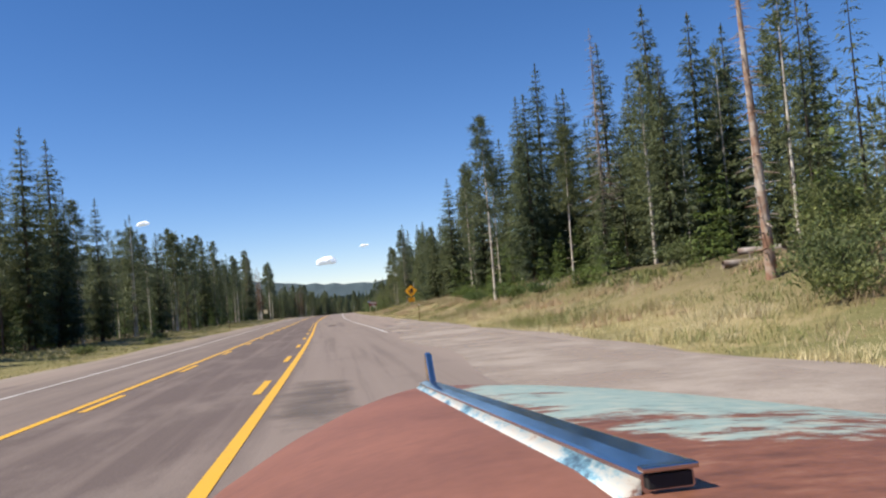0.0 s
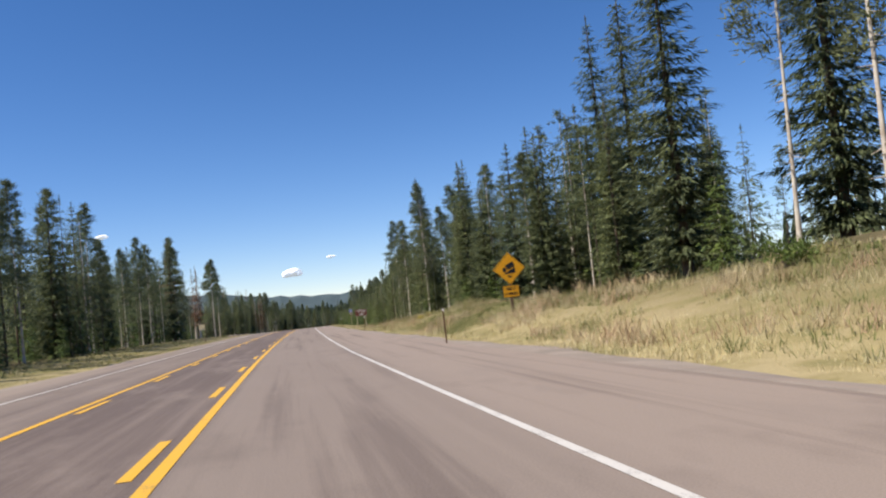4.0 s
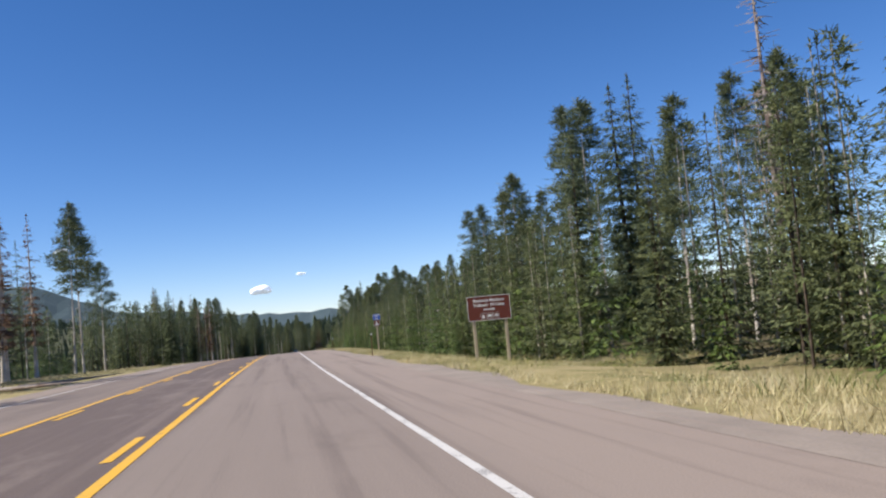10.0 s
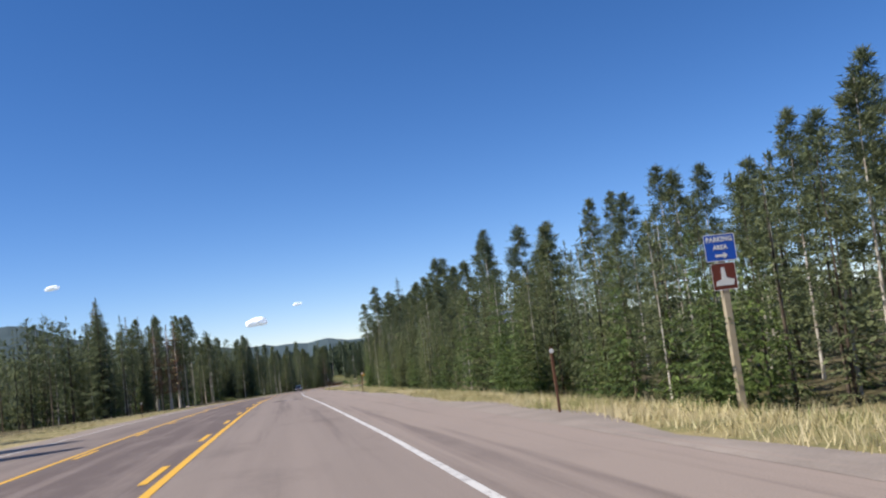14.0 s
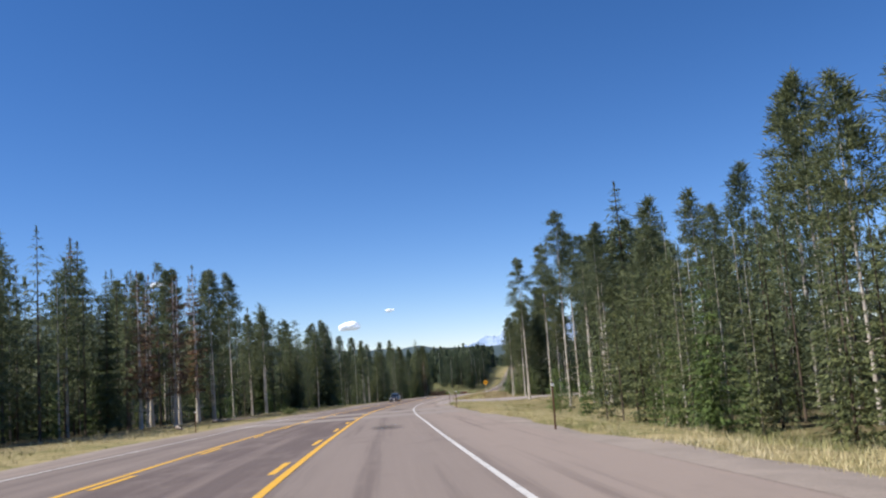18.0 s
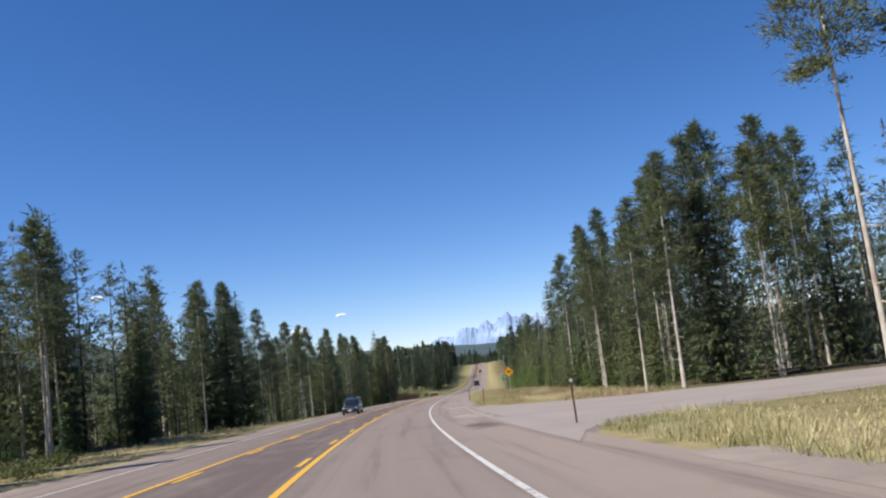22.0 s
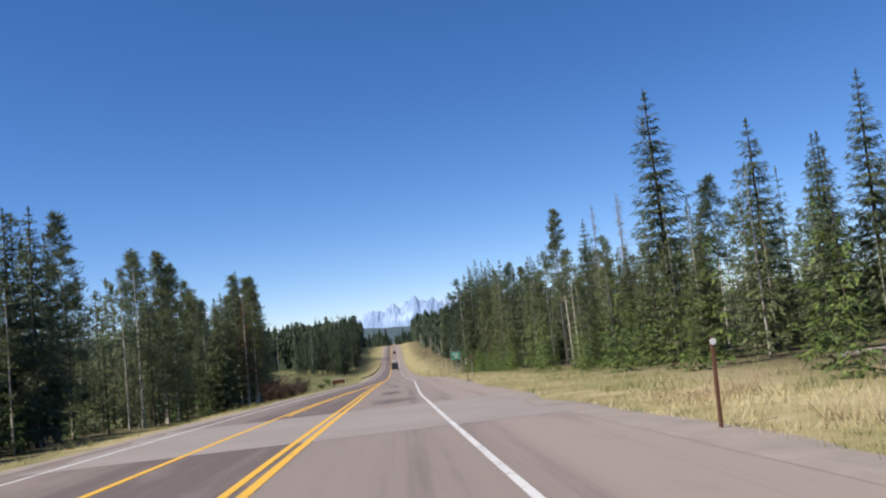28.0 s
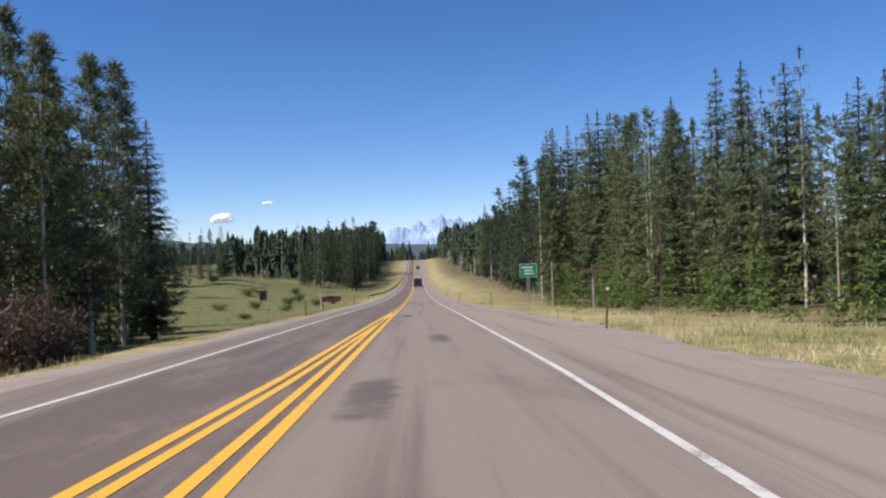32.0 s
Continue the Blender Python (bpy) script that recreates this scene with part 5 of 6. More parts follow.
grass("bank_weeds", clumps(verge(9000, 5, 165, lambda s: lay(RIGHT_EDGE, s), 1.6, 10.0, 1, 51, 1.0), 0.22, 0.05, 3.1), WEED, "tall pinkish-brown seed heads standing in the bank grass", 9, 0.4, 0.8, 8, 1.4)
grass("verge_weeds", clumps(verge(5000, 398, 480, lambda s: lay(RIGHT_EDGE, s), 1.6, 9.0, 1, 55, 1.0), 0.2, -0.05, 1.9), WEED, "reddish-brown dry weeds beyond the turning", 13, 0.25, 0.55, 7, 1.5)
grass("bank_herbs", clumps(verge(12000, 5, 165, lambda s: lay(RIGHT_EDGE, s), 1.4, 10.5, 1, 52, 1.0), 0.16, 0.08, 8.4), LUSH, "patches of low green herbs on the bank", 10, 0.2, 0.5, 8, 1.5)
grass("turning_grass", verge(7000, 338, 382, lambda s: lay(RIGHT_EDGE, s), 0.6, 15.0, 1, 54, 1.0), DRY_GRASS, "tall dry grass beside the turning", 12, 0.16, 0.45, 6, 1.4)
grass("verge_herbs", clumps(verge(7000, 165, 600, lambda s: lay(RIGHT_EDGE, s), 2.0, 8.0, 1, 53, 1.0), 0.2, 0.12, 5.7), LUSH, "green herbs in patches on the verge", 11, 0.16, 0.45, 6, 2.0)


# ---- distance: mountains and clouds ----


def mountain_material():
    m = Mat("haze_tinted_mountain", 1.0, spec=0.0)
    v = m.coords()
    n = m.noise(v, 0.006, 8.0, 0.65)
    # Air haze is mixed into rock and snow as blue base colour.
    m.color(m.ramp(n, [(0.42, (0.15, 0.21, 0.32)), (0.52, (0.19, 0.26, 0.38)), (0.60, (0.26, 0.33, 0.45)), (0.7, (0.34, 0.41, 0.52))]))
    # The glow adds the pale light of the air in front.
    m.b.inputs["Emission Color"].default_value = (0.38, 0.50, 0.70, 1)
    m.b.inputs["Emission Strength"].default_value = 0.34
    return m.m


def range_mesh(name, az0, az1, dist, profile, mat, label, depth=500.0, seed=3, rough=0.16):
    """A ridge of peaks at a far distance; profile gives its height by azimuth."""
    cols, rows = 150, 10
    verts, faces = [], []
    for i in range(cols):
        az = az0 + (az1 - az0) * i / (cols - 1)
        hgt = profile(az)
        for j in range(rows):
            t = j / (rows - 1)
            rr = dist - depth * (1 - t)
            n = noise.fractal((az * 1.3, t * 3.0, seed), 0.6, 2.2, 5)
            zz = base_level + (hgt - base_level) * (t ** 1.2) * (1 + rough * n * (0.25 + t * 0.75))
            a = radians(az)
            verts.append((math.sin(a) * rr, math.cos(a) * rr, zz))
    for i in range(cols - 1):
        for j in range(rows - 1):
            a = i * rows + j
            faces.append((a, a + rows, a + rows + 1, a + 1))
    return tagged(mesh_object(name, verts, faces, mat), label, kind="structure")


base_level = -120.0
PEAK_AZ = [6.0, 8.5, 10.0, 10.8, 11.4, 12.0, 12.5, 13.0, 13.4, 13.7, 14.2, 14.9, 15.6, 16.5, 18.0, 21.0]
PEAK_H = [-60, 10, 40, 62, 56, 78, 74, 88, 116, 84, 98, 80, 84, 60, 45, -20]
range_mesh("mountain_range", 6.0, 21.0, 4850, lambda az: (float(np.interp(az, PEAK_AZ, PEAK_H)) + 19) * 1.113 - 19, mountain_material(), "snow-streaked mountain range on the horizon, blue haze in its colour")
# Forest colour with the blue-grey of distance haze painted in.
HILL = speckled("haze_tinted_forest", (0.045, 0.075, 0.085), (0.075, 0.105, 0.115), 0.02, 1.0, bump=0.0, fine=0.12)
HILL_AZ = [-40, -24, -18, -14.6, -13.5, -12, -9, -3.3, -1, 1.5, 3.0, 4.2, 5.5, 8, 60]
HILL_H = [60, 170, 205, 190, 172, 135, 58, 22, 8, -6, -10, 2, -10, -25, -30]
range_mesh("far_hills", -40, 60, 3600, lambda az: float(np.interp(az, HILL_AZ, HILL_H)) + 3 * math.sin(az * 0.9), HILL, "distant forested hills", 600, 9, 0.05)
CLOUD = Mat("cloud", 1.0, spec=0.0)
CLOUD.b.inputs["Base Color"].default_value = (0.95, 0.95, 0.95, 1)
# Faint glow stands in for sunlight scattered through the puffs.
CLOUD.b.inputs["Emission Color"].default_value = (0.8, 0.88, 1.0, 1)
CLOUD.b.inputs["Emission Strength"].default_value = 0.35


def cloud(az, el, width, height, seed):
    r = random.Random(seed)
    bm = bmesh.new()
    for _ in range(16):
        u = r.uniform(-0.5, 0.5)
        ball = bmesh.new()
        bmesh.ops.create_icosphere(ball, subdivisions=2, radius=1.0)
        k = height * r.uniform(0.25, 0.5) * (1.15 - abs(u) * 1.6)
        bmesh.ops.scale(ball, vec=(k * 1.7, k * 1.2, k * 0.8), verts=ball.verts)
        for v in ball.verts:
            v.co *= 1 + 0.25 * noise.noise(v.co * 3.0 / k + Vector((seed, 0, 0)))
        bmesh.ops.translate(ball, vec=(u * width, r.uniform(-0.2, 0.2) * width, r.uniform(0, 0.35) * height * (1 - abs(u))), verts=ball.verts)
        merged(bm, ball)
    for f in bm.faces:
        f.smooth = True
    d, a = 4800.0, radians(az)
    ob = part("cloud", bm, CLOUD.m)
    ob.matrix_basis = pose(math.sin(a) * d, math.cos(a) * d, d * math.tan(radians(el)), 0, -8, -az)
    return tagged(ob, "small white puff of cumulus low over the horizon", "cloud", "clouds")


cloud(-0.2, 1.45, 105, 60, 3)
cloud(2.6, 2.5, 46, 24, 4)
cloud(-12.2, 5.0, 60, 34, 6)

# ---- roadside things ----


def text_part(parent, words, size, at, mat, name="lettering", spread=1.0):
    """Flat raised words on a sign, facing the coming traffic."""
    cu = bpy.data.curves.new(name, "FONT")
    cu.offset = 0.006
    cu.body, cu.size, cu.align_x, cu.align_y, cu.extrude = words, size, "CENTER", "CENTER", 0.0015
    cu.resolution_u = 2
    tmp = bpy.data.objects.new("tmp", cu)
    me = bpy.data.meshes.new_from_object(tmp)
    bpy.data.objects.remove(tmp)
    me.materials.append(mat)
    ob = new(name, me)
    ob.parent = parent
    ob.matrix_basis = Matrix.Translation(at) @ pose(0, 0, 0, 90, 0, 0) @ Matrix.Diagonal((spread, 1, 1, 1))
    return ob


def shape(parent, name, pts, mat, y=-0.006, depth=0.005, label=""):
    ob = part(name, plate_bm(pts, depth), mat, parent, label)
    ob.location = (0, y, 0)
    return ob


def rounded(w, h, r=0.04, cx=0.0, cz=0.0, n=4):
    pts = []
    for qx, qz, a0 in ((1, 1, 0), (-1, 1, 90), (-1, -1, 180), (1, -1, 270)):
        for k in range(n + 1):
            a = radians(a0 + 90 * k / n)
            pts.append((cx + qx * (w / 2 - r) + r * math.cos(a), cz + qz * (h / 2 - r) + r * math.sin(a)))
    return pts


def ring_shape(parent, name, w, h, t, mat, y, cz=0.0, cx=0.0, r=0.04, turn=0.0):
    """A thin border line just inside a sign's edge."""
    a, b = rounded(w, h, r, 0, 0), rounded(w - 2 * t, h - 2 * t, max(r - t, 0.01), 0, 0)
    c, s = math.cos(turn), math.sin(turn)
    bm = bmesh.new()
    va = [bm.verts.new((cx + x * c - z * s, 0, cz + x * s + z * c)) for x, z in a]
    vb = [bm.verts.new((cx + x * c - z * s, 0, cz + x * s + z * c)) for x, z in b]
    for k in range(len(va)):
        q = (k + 1) % len(va)
        bm.faces.new((va[k], va[q], vb[q], vb[k]))
    ob = part(name, bm, mat, parent)
    ob.location = (0, y, 0)
    return ob


def delineator(s, o, lean=0.0):
    t = thing("delineator_post", on_ground(s, o) @ pose(0, 0, 0, 0, lean, 0), "slim rusty steel roadside post with a white reflector", "road marker", "delineator posts along the shoulder")
    bm = box_bm((0.046, 0.012, 1.35), (0, 0, 0.575), 0.003)
    box_bm((0.012, 0.04, 1.35), (0.018, 0.018, 0.575), 0.002, bm)
    box_bm((0.012, 0.04, 1.35), (-0.018, 0.018, 0.575), 0.002, bm)
    part("post", bm, RUST_POST, t)
    part("reflector", tube_bm(0.045, 0.045, 0.012, (0, -0.008, 1.18), 14, None, pose(0, 0, 0, 90).to_3x3().to_4x4()), WHITE_SIGN, t, "round white reflector")
    return t


POST_S = [(58.6, 6.4), (93.1, 5.1), (131, 5.05), (168.5, 4.7), (206, 4.6), (245, 5.0), (280, 4.7), (317.5, 4.55), (354, 4.65), (382.6, 4.9), (413, 4.8), (430.5, 4.4), (470.5, 4.4), (509.2, 4.7), (550, 5.3), (587, 5.4), (625, 5.0), (665, 5.0)]
for i, (s, o) in enumerate(POST_S):
    delineator(s, o, [1.5, -1.0, 3.0, 0.5][i % 4])
for s in (92, 160, 300, 345, 580, 620):
    delineator(s, float(lay(LEFT_EDGE, s)) - 1.0)


def diamond_sign(s, o, side, centre, post_mat, post_w, label, post_kind="wood"):
    t = thing("warning_sign", on_ground(s, o, -4, -0.29 if s > 300 else 0.0), label, "road sign", "signs along the highway")
    q = math.radians(45)
    c, sn = math.cos(q), math.sin(q)
    pts = [(x * c - z * sn, centre + x * sn + z * c) for x, z in rounded(side, side, 0.06)]
    panel = shape(t, "panel", pts, YELLOW_SIGN, 0.0, 0.004, "orange-yellow diamond panel")
    ring_shape(panel, "border", side * 0.95, side * 0.95, 0.014, BLACK_SIGN, -0.003, centre, 0, 0.05, q)
    part("post", box_bm((post_w, post_w, centre + 0.35 + side * 0.6), (0, post_w / 2 + 0.006, (centre + side * 0.6 - 0.35) / 2), 0.008), post_mat, t)
    return t, panel


# steep grade sign
t, panel = diamond_sign(104, 10.55, 1.16, 2.12, DARK_TIMBER, 0.14, "yellow diamond steep-grade warning sign on a brown wooden post")
shape(panel, "slope_symbol", [(-0.34, 1.84), (0.30, 1.90), (0.30, 2.16)], BLACK_SIGN)
cr, sr = math.cos(radians(24)), math.sin(radians(24))
tilt = lambda pts: [(-0.03 + x * cr - z * sr, 2.10 + x * sr + z * cr) for x, z in pts]
truck = shape(panel, "truck_symbol", tilt([(-0.08, 0.0), (0.36, 0.0), (0.36, 0.24), (-0.08, 0.24)]), BLACK_SIGN)
shape(truck, "cab_symbol", tilt([(-0.30, -0.01), (-0.11, -0.01), (-0.11, 0.17), (-0.22, 0.17), (-0.30, 0.07)]), BLACK_SIGN, -0.001)
for cx in (-0.22, 0.08, 0.26):
    shape(truck, "wheel_symbol", tilt([(cx + 0.05 * math.cos(a * 0.524), -0.02 + 0.05 * math.sin(a * 0.524)) for a in range(12)]), BLACK_SIGN, -0.001)
text_part(panel, "6%", 0.17, (0, -0.004, 1.72), BLACK_SIGN)
plq = shape(t, "plaque", rounded(0.80, 0.58, 0.04, 0, 0.98), YELLOW_SIGN, 0.0, 0.004, "yellow plaque below the diamond")
ring_shape(plq, "border", 0.76, 0.54, 0.012, BLACK_SIGN, -0.003, 0.98)
text_part(plq, "NEXT", 0.20, (0, -0.004, 1.11), BLACK_SIGN)
text_part(plq, "6 MILES", 0.19, (0, -0.004, 0.86), BLACK_SIGN)

# brown guide sign
t = thing("guide_sign", on_ground(199, 9.15, -3, 0.29), "brown guide sign with white lettering on two timber posts", "road sign", "signs along the highway")
BZ = 2.08
panel = shape(t, "panel", rounded(1.94, 1.08, 0.05, 0, BZ), BROWN_SIGN, 0.0, 0.02, "dark red-brown panel")
ring_shape(panel, "border", 1.94, 1.08, 0.022, WHITE_SIGN, -0.003, BZ)
text_part(panel, "Blackrock Meadows", 0.185, (0, -0.004, BZ + 0.34), WHITE_SIGN, spread=0.93)
text_part(panel, "Trailhead · RV Camp", 0.185, (0, -0.004, BZ + 0.14), WHITE_SIGN, spread=0.9)
shape(panel, "arrow", [(-0.26, BZ - 0.09), (0.16, BZ - 0.09), (0.16, BZ - 0.13), (0.28, BZ - 0.06), (0.16, BZ + 0.01), (0.16, BZ - 0.03), (-0.26, BZ - 0.03)], WHITE_SIGN)
for cx, pts in ((-0.29, [(-0.09, -0.08), (0.09, -0.08), (0.04, 0.02), (0.0, 0.09), (-0.04, 0.02)]), (0.0, [(-0.1, -0.05), (0.1, -0.05), (0.1, 0.05), (-0.06, 0.06), (-0.1, 0.0)]), (0.29, [(-0.1, -0.06), (-0.02, -0.02), (0.08, -0.07), (0.10, 0.0), (0.02, 0.07), (-0.06, 0.04)])):
    pic = ring_shape(panel, "pictogram_frame", 0.26, 0.26, 0.014, WHITE_SIGN, -0.003, BZ - 0.34, cx, 0.03)
    shape(pic, "pictogram", [(cx + x, BZ - 0.34 + z) for x, z in pts], WHITE_SIGN, -0.002)
for x in (-0.72, 0.72):
    part("post", box_bm((0.13, 0.10, BZ + 1.3), (x, 0.075, (BZ + 0.2) / 2 - 0.35), 0.01), TIMBER, t)

# blue parking sign with a small brown panel
t = thing("parking_sign", on_ground(246.5, 9.7, -3, 0.5), "blue parking-area sign and brown pictogram panel on a timber post", "road sign", "signs along the highway")
panel = shape(t, "panel", rounded(0.74, 0.60, 0.04, 0, 3.22), BLUE_SIGN, 0.0, 0.004, "bright blue panel with white border")
ring_shape(panel, "border", 0.74, 0.60, 0.016, WHITE_SIGN, -0.003, 3.22)
text_part(panel, "PARKING", 0.15, (0, -0.004, 3.40), WHITE_SIGN)
text_part(panel, "AREA", 0.14, (0, -0.004, 3.22), WHITE_SIGN)
shape(panel, "arrow", [(-0.14, 3.01), (0.06, 3.01), (0.06, 2.97), (0.16, 3.04), (0.06, 3.11), (0.06, 3.07), (-0.14, 3.07)], WHITE_SIGN)
low = shape(t, "lower_panel", rounded(0.58, 0.60, 0.04, 0, 2.58), BROWN_SIGN, 0.0, 0.004, "square brown pictogram panel")
ring_shape(low, "border", 0.58, 0.60, 0.012, WHITE_SIGN, -0.003, 2.58)
shape(low, "pictogram", [(-0.22, 2.38), (0.2, 2.38), (0.23, 2.50), (0.05, 2.55), (0.02, 2.78), (-0.06, 2.78), (-0.07, 2.52), (-0.2, 2.48)], WHITE_SIGN)
part("post", box_bm((0.15, 0.13, 4.4), (0, 0.075, 1.225), 0.012), TIMBER, t)

# yellow animal-crossing diamond
t, panel = diamond_sign(448, 9.0, 0.76, 2.55, BARE_METAL, 0.075, "yellow diamond animal-crossing sign on a grey metal post")
shape(panel, "animal_symbol", [(-0.26, 2.56), (-0.20, 2.62), (-0.05, 2.63), (0.02, 2.74), (0.08, 2.72), (0.06, 2.62), (0.18, 2.61), (0.25, 2.68), (0.28, 2.62), (0.18, 2.50), (0.20, 2.40), (0.15, 2.40),
                               (0.11, 2.49), (-0.08, 2.49), (-0.16, 2.40), (-0.20, 2.42), (-0.14, 2.52)], BLACK_SIGN)

# green sign with two lines that cannot be read
t = thing("green_sign", on_ground(614, 12.0, -2, 0.29), "green highway sign with white lines of lettering on a metal post", "road sign", "signs along the highway")
panel = shape(t, "panel", rounded(1.9, 1.5, 0.07, 0, 3.1), GREEN_SIGN, 0.0, 0.005, "bright green panel")
ring_shape(panel, "border", 1.86, 1.46, 0.03, WHITE_SIGN, -0.003, 3.1)
for cx, cz, w in ((-0.1, 3.42, 1.2), (0.05, 3.08, 0.9), (-0.1, 2.74, 0.7), (0.45, 2.74, 0.25)):
    shape(panel, "lettering_bar", rounded(w, 0.14, 0.02, cx, cz), WHITE_SIGN)
for x in (-0.1, 0.1):
    part("post", box_bm((0.09, 0.09, 3.6), (x, 0.06, 1.05), 0.006), BARE_METAL, t)

# grey wooden poles by the trees
for s, o, h, arm in ((581, 11.8, 2.9, True), (595, 11.4, 3.9, False)):
    t = thing("wooden_pole", on_ground(s, o), "weathered grey wooden pole standing in the grass", "pole", "poles beside the far verge")
    part("pole", tube_bm(0.09, 0.07, h + 0.3, (0, 0, -0.3), 10), GREY_WOOD, t)
    if arm:
        part("crossboard", box_bm((1.5, 0.06, 0.22), (0, -0.1, h - 0.35), 0.01), DARK_TIMBER, t, "brown cross board")
        part("cap", box_bm((0.5, 0.06, 0.25), (0.1, -0.1, h - 0.02), 0.01), DARK_TIMBER, t)

# information board across the road
t = thing("information_board", on_ground(650, -13.2, 10), "brown timber information board with a cross beam in the meadow", "notice board")
for x in (-1.6, 1.6):
    part("post", tube_bm(0.15, 0.14, 2.9, (x, 0, -0.3), 10), TIMBER, t)
part("beam", box_bm((3.9, 0.24, 0.3), (0, 0, 2.55), 0.03), TIMBER, t)
part("panel", box_bm((2.9, 0.08, 0.72), (0, 0, 1.9), 0.01), BROWN_SIGN, t, "red-brown panel")
part("lower_rail", box_bm((3.2, 0.12, 0.14), (0, 0, 1.1), 0.02), TIMBER, t)

# small wooden hut
t = thing("outhouse", on_ground(735, -40, 12), "small weathered wooden hut with a dark open side", "hut")
bm = box_bm((0.12, 1.8, 2.7), (-0.95, 0, 1.25), 0.01)
box_bm((0.12, 1.8, 2.7), (0.95, 0, 1.25), 0.01, bm)
box_bm((2.0, 0.12, 2.7), (0, 0.9, 1.25), 0.01, bm)
part("wall", bm, TIMBER, t)
part("roof", box_bm((2.5, 2.4, 0.14), (0, 0, 2.72), 0.02, None, pose(0, 0, 0, 6).to_3x3().to_4x4()), DARK_TIMBER, t)
part("door", box_bm((0.8, 0.05, 2.1), (0.45, -0.86, 1.05), 0.01), DARK_TIMBER, t)

# tan board with white bars at the wood's edge
t = thing("trail_sign", on_ground(213, -18.2, -22), "tan board with pale cross beam at the forest edge", "sign")
part("panel", box_bm((1.15, 0.05, 0.95), (0, 0, 2.0), 0.01), BOARD_TAN, t, "sunlit tan panel")
part("beam", box_bm((3.0, 0.12, 0.12), (0, 0, 2.62), 0.02), GREY_WOOD, t, "pale cross beam")
for x in (-0.7, 0.7):
    part("post", tube_bm(0.09, 0.09, 3.0, (x, 0.06, -0.3), 8), DARK_TIMBER, t)

# guard rail on the far side of the dip
rail = tagged(new("guard_rail"), "low grey guard rail on short posts beside the dip", "guard rail")
rail.matrix_basis = on_ground(668, -7.4)
inv = rail.matrix_basis.inverted()
prof = [(0.0, 0.46), (0.05, 0.50), (0.0, 0.56), (0.0, 0.60), (0.05, 0.66), (0.0, 0.72)]
rs = np.arange(668, 900, 8.0)
rv, rf = [], []
for s in rs:
    for a, b in prof:
        x, y, z = spot(s, float(np.interp(s, [668, 700, 900], [-8.6, -7.4, -7.0])) + a)
        rv.append(inv @ Vector((float(x), float(y), float(z) + b)))
for i in range(len(rs) - 1):
    rf += [(i * 6 + k, i * 6 + k + 1, i * 6 + 7 + k, i * 6 + 6 + k) for k in range(5)]
mesh_object("rail", rv, rf, DARK_TIMBER, parent=rail)
for s in rs:
    p = part("post", box_bm((0.16, 0.16, 1.0), (0, 0, 0.22), 0.01), DARK_TIMBER, rail)
    p.matrix_basis = inv @ on_ground(s, float(np.interp(s, [668, 700, 900], [-8.6, -7.4, -7.0])) - 0.1)


# ---- vehicles ----
CAR_PAINT = Mat("dark_car_paint", 0.28)
CAR_PAINT.color(CAR_PAINT.ramp(CAR_PAINT.noise(CAR_PAINT.coords(), 1.5), [(0.3, (0.012, 0.013, 0.018)), (0.7, (0.022, 0.023, 0.03))]))
CAR_PAINT.b.inputs["Coat Weight"].default_value = 0.8
GLASS = Mat("dark_car_glass", 0.06, spec=0.6)
GLASS.b.inputs["Base Color"].default_value = (0.015, 0.02, 0.025, 1)
RUBBER = speckled("rubber", (0.018, 0.018, 0.018), (0.035, 0.034, 0.033), 6.0, 0.85)
CHROME = Mat("chrome", 0.18, 1.0)
CHROME.color(CHROME.ramp(CHROME.noise(CHROME.coords(), 9.0), [(0.3, (0.50, 0.48, 0.46)), (0.7, (0.70, 0.66, 0.62))]))
LAMP = Mat("lamp_lens", 0.1, spec=0.8)
LAMP.b.inputs["Base Color"].default_value = (0.7, 0.72, 0.74, 1)
TAIL = Mat("tail_lens", 0.2)
TAIL.b.inputs["Base Color"].default_value = (0.35, 0.012, 0.01, 1)
TRAILER_SKIN = speckled("dark_trailer_skin", (0.018, 0.020, 0.028), (0.032, 0.034, 0.042), 1.2, 0.5, bump=0.05)


def wheel(parent, x, y, r, w, rim_mat):
    turn = pose(0, 0, 0, 0, 90, 0).to_3x3().to_4x4()
    bm = bmesh.new()
    n, pr = 22, [(r * 0.62, -w / 2), (r * 0.9, -w / 2), (r, -w * 0.32), (r, w * 0.32), (r * 0.9, w / 2), (r * 0.62, w / 2)]
    ring = [[bm.verts.new((b, a * math.cos(6.2832 * k / n), r + a * math.sin(6.2832 * k / n))) for a, b in pr] for k in range(n)]
    for k in range(n):
        for j in range(5):
            bm.faces.new((ring[k][j], ring[k][j + 1], ring[(k + 1) % n][j + 1], ring[(k + 1) % n][j]))
    t = part("wheel", tube_bm(r * 0.63, r * 0.63, w * 0.8, (-w * 0.4, 0, r), 20, None, turn), rim_mat, parent)
    t.location = (x, y, 0)
    part("tyre", bm, RUBBER, t)
    return t


def loft(sections, closed_ends=True):
    """Skins a row of equal loops of points."""
    bm = bmesh.new()
    rings = [[bm.verts.new(p) for p in sec] for sec in sections]
    n = len(rings[0])
    for a, b in zip(rings, rings[1:]):
        for k in range(n):
            bm.faces.new((a[k], a[(k + 1) % n], b[(k + 1) % n], b[k]))
    if closed_ends:
        bm.faces.new(rings[0][::-1])
        bm.faces.new(rings[-1])
    bmesh.ops.recalc_face_normals(bm, faces=bm.faces)
    for f in bm.faces:
        f.smooth = True
    return bm


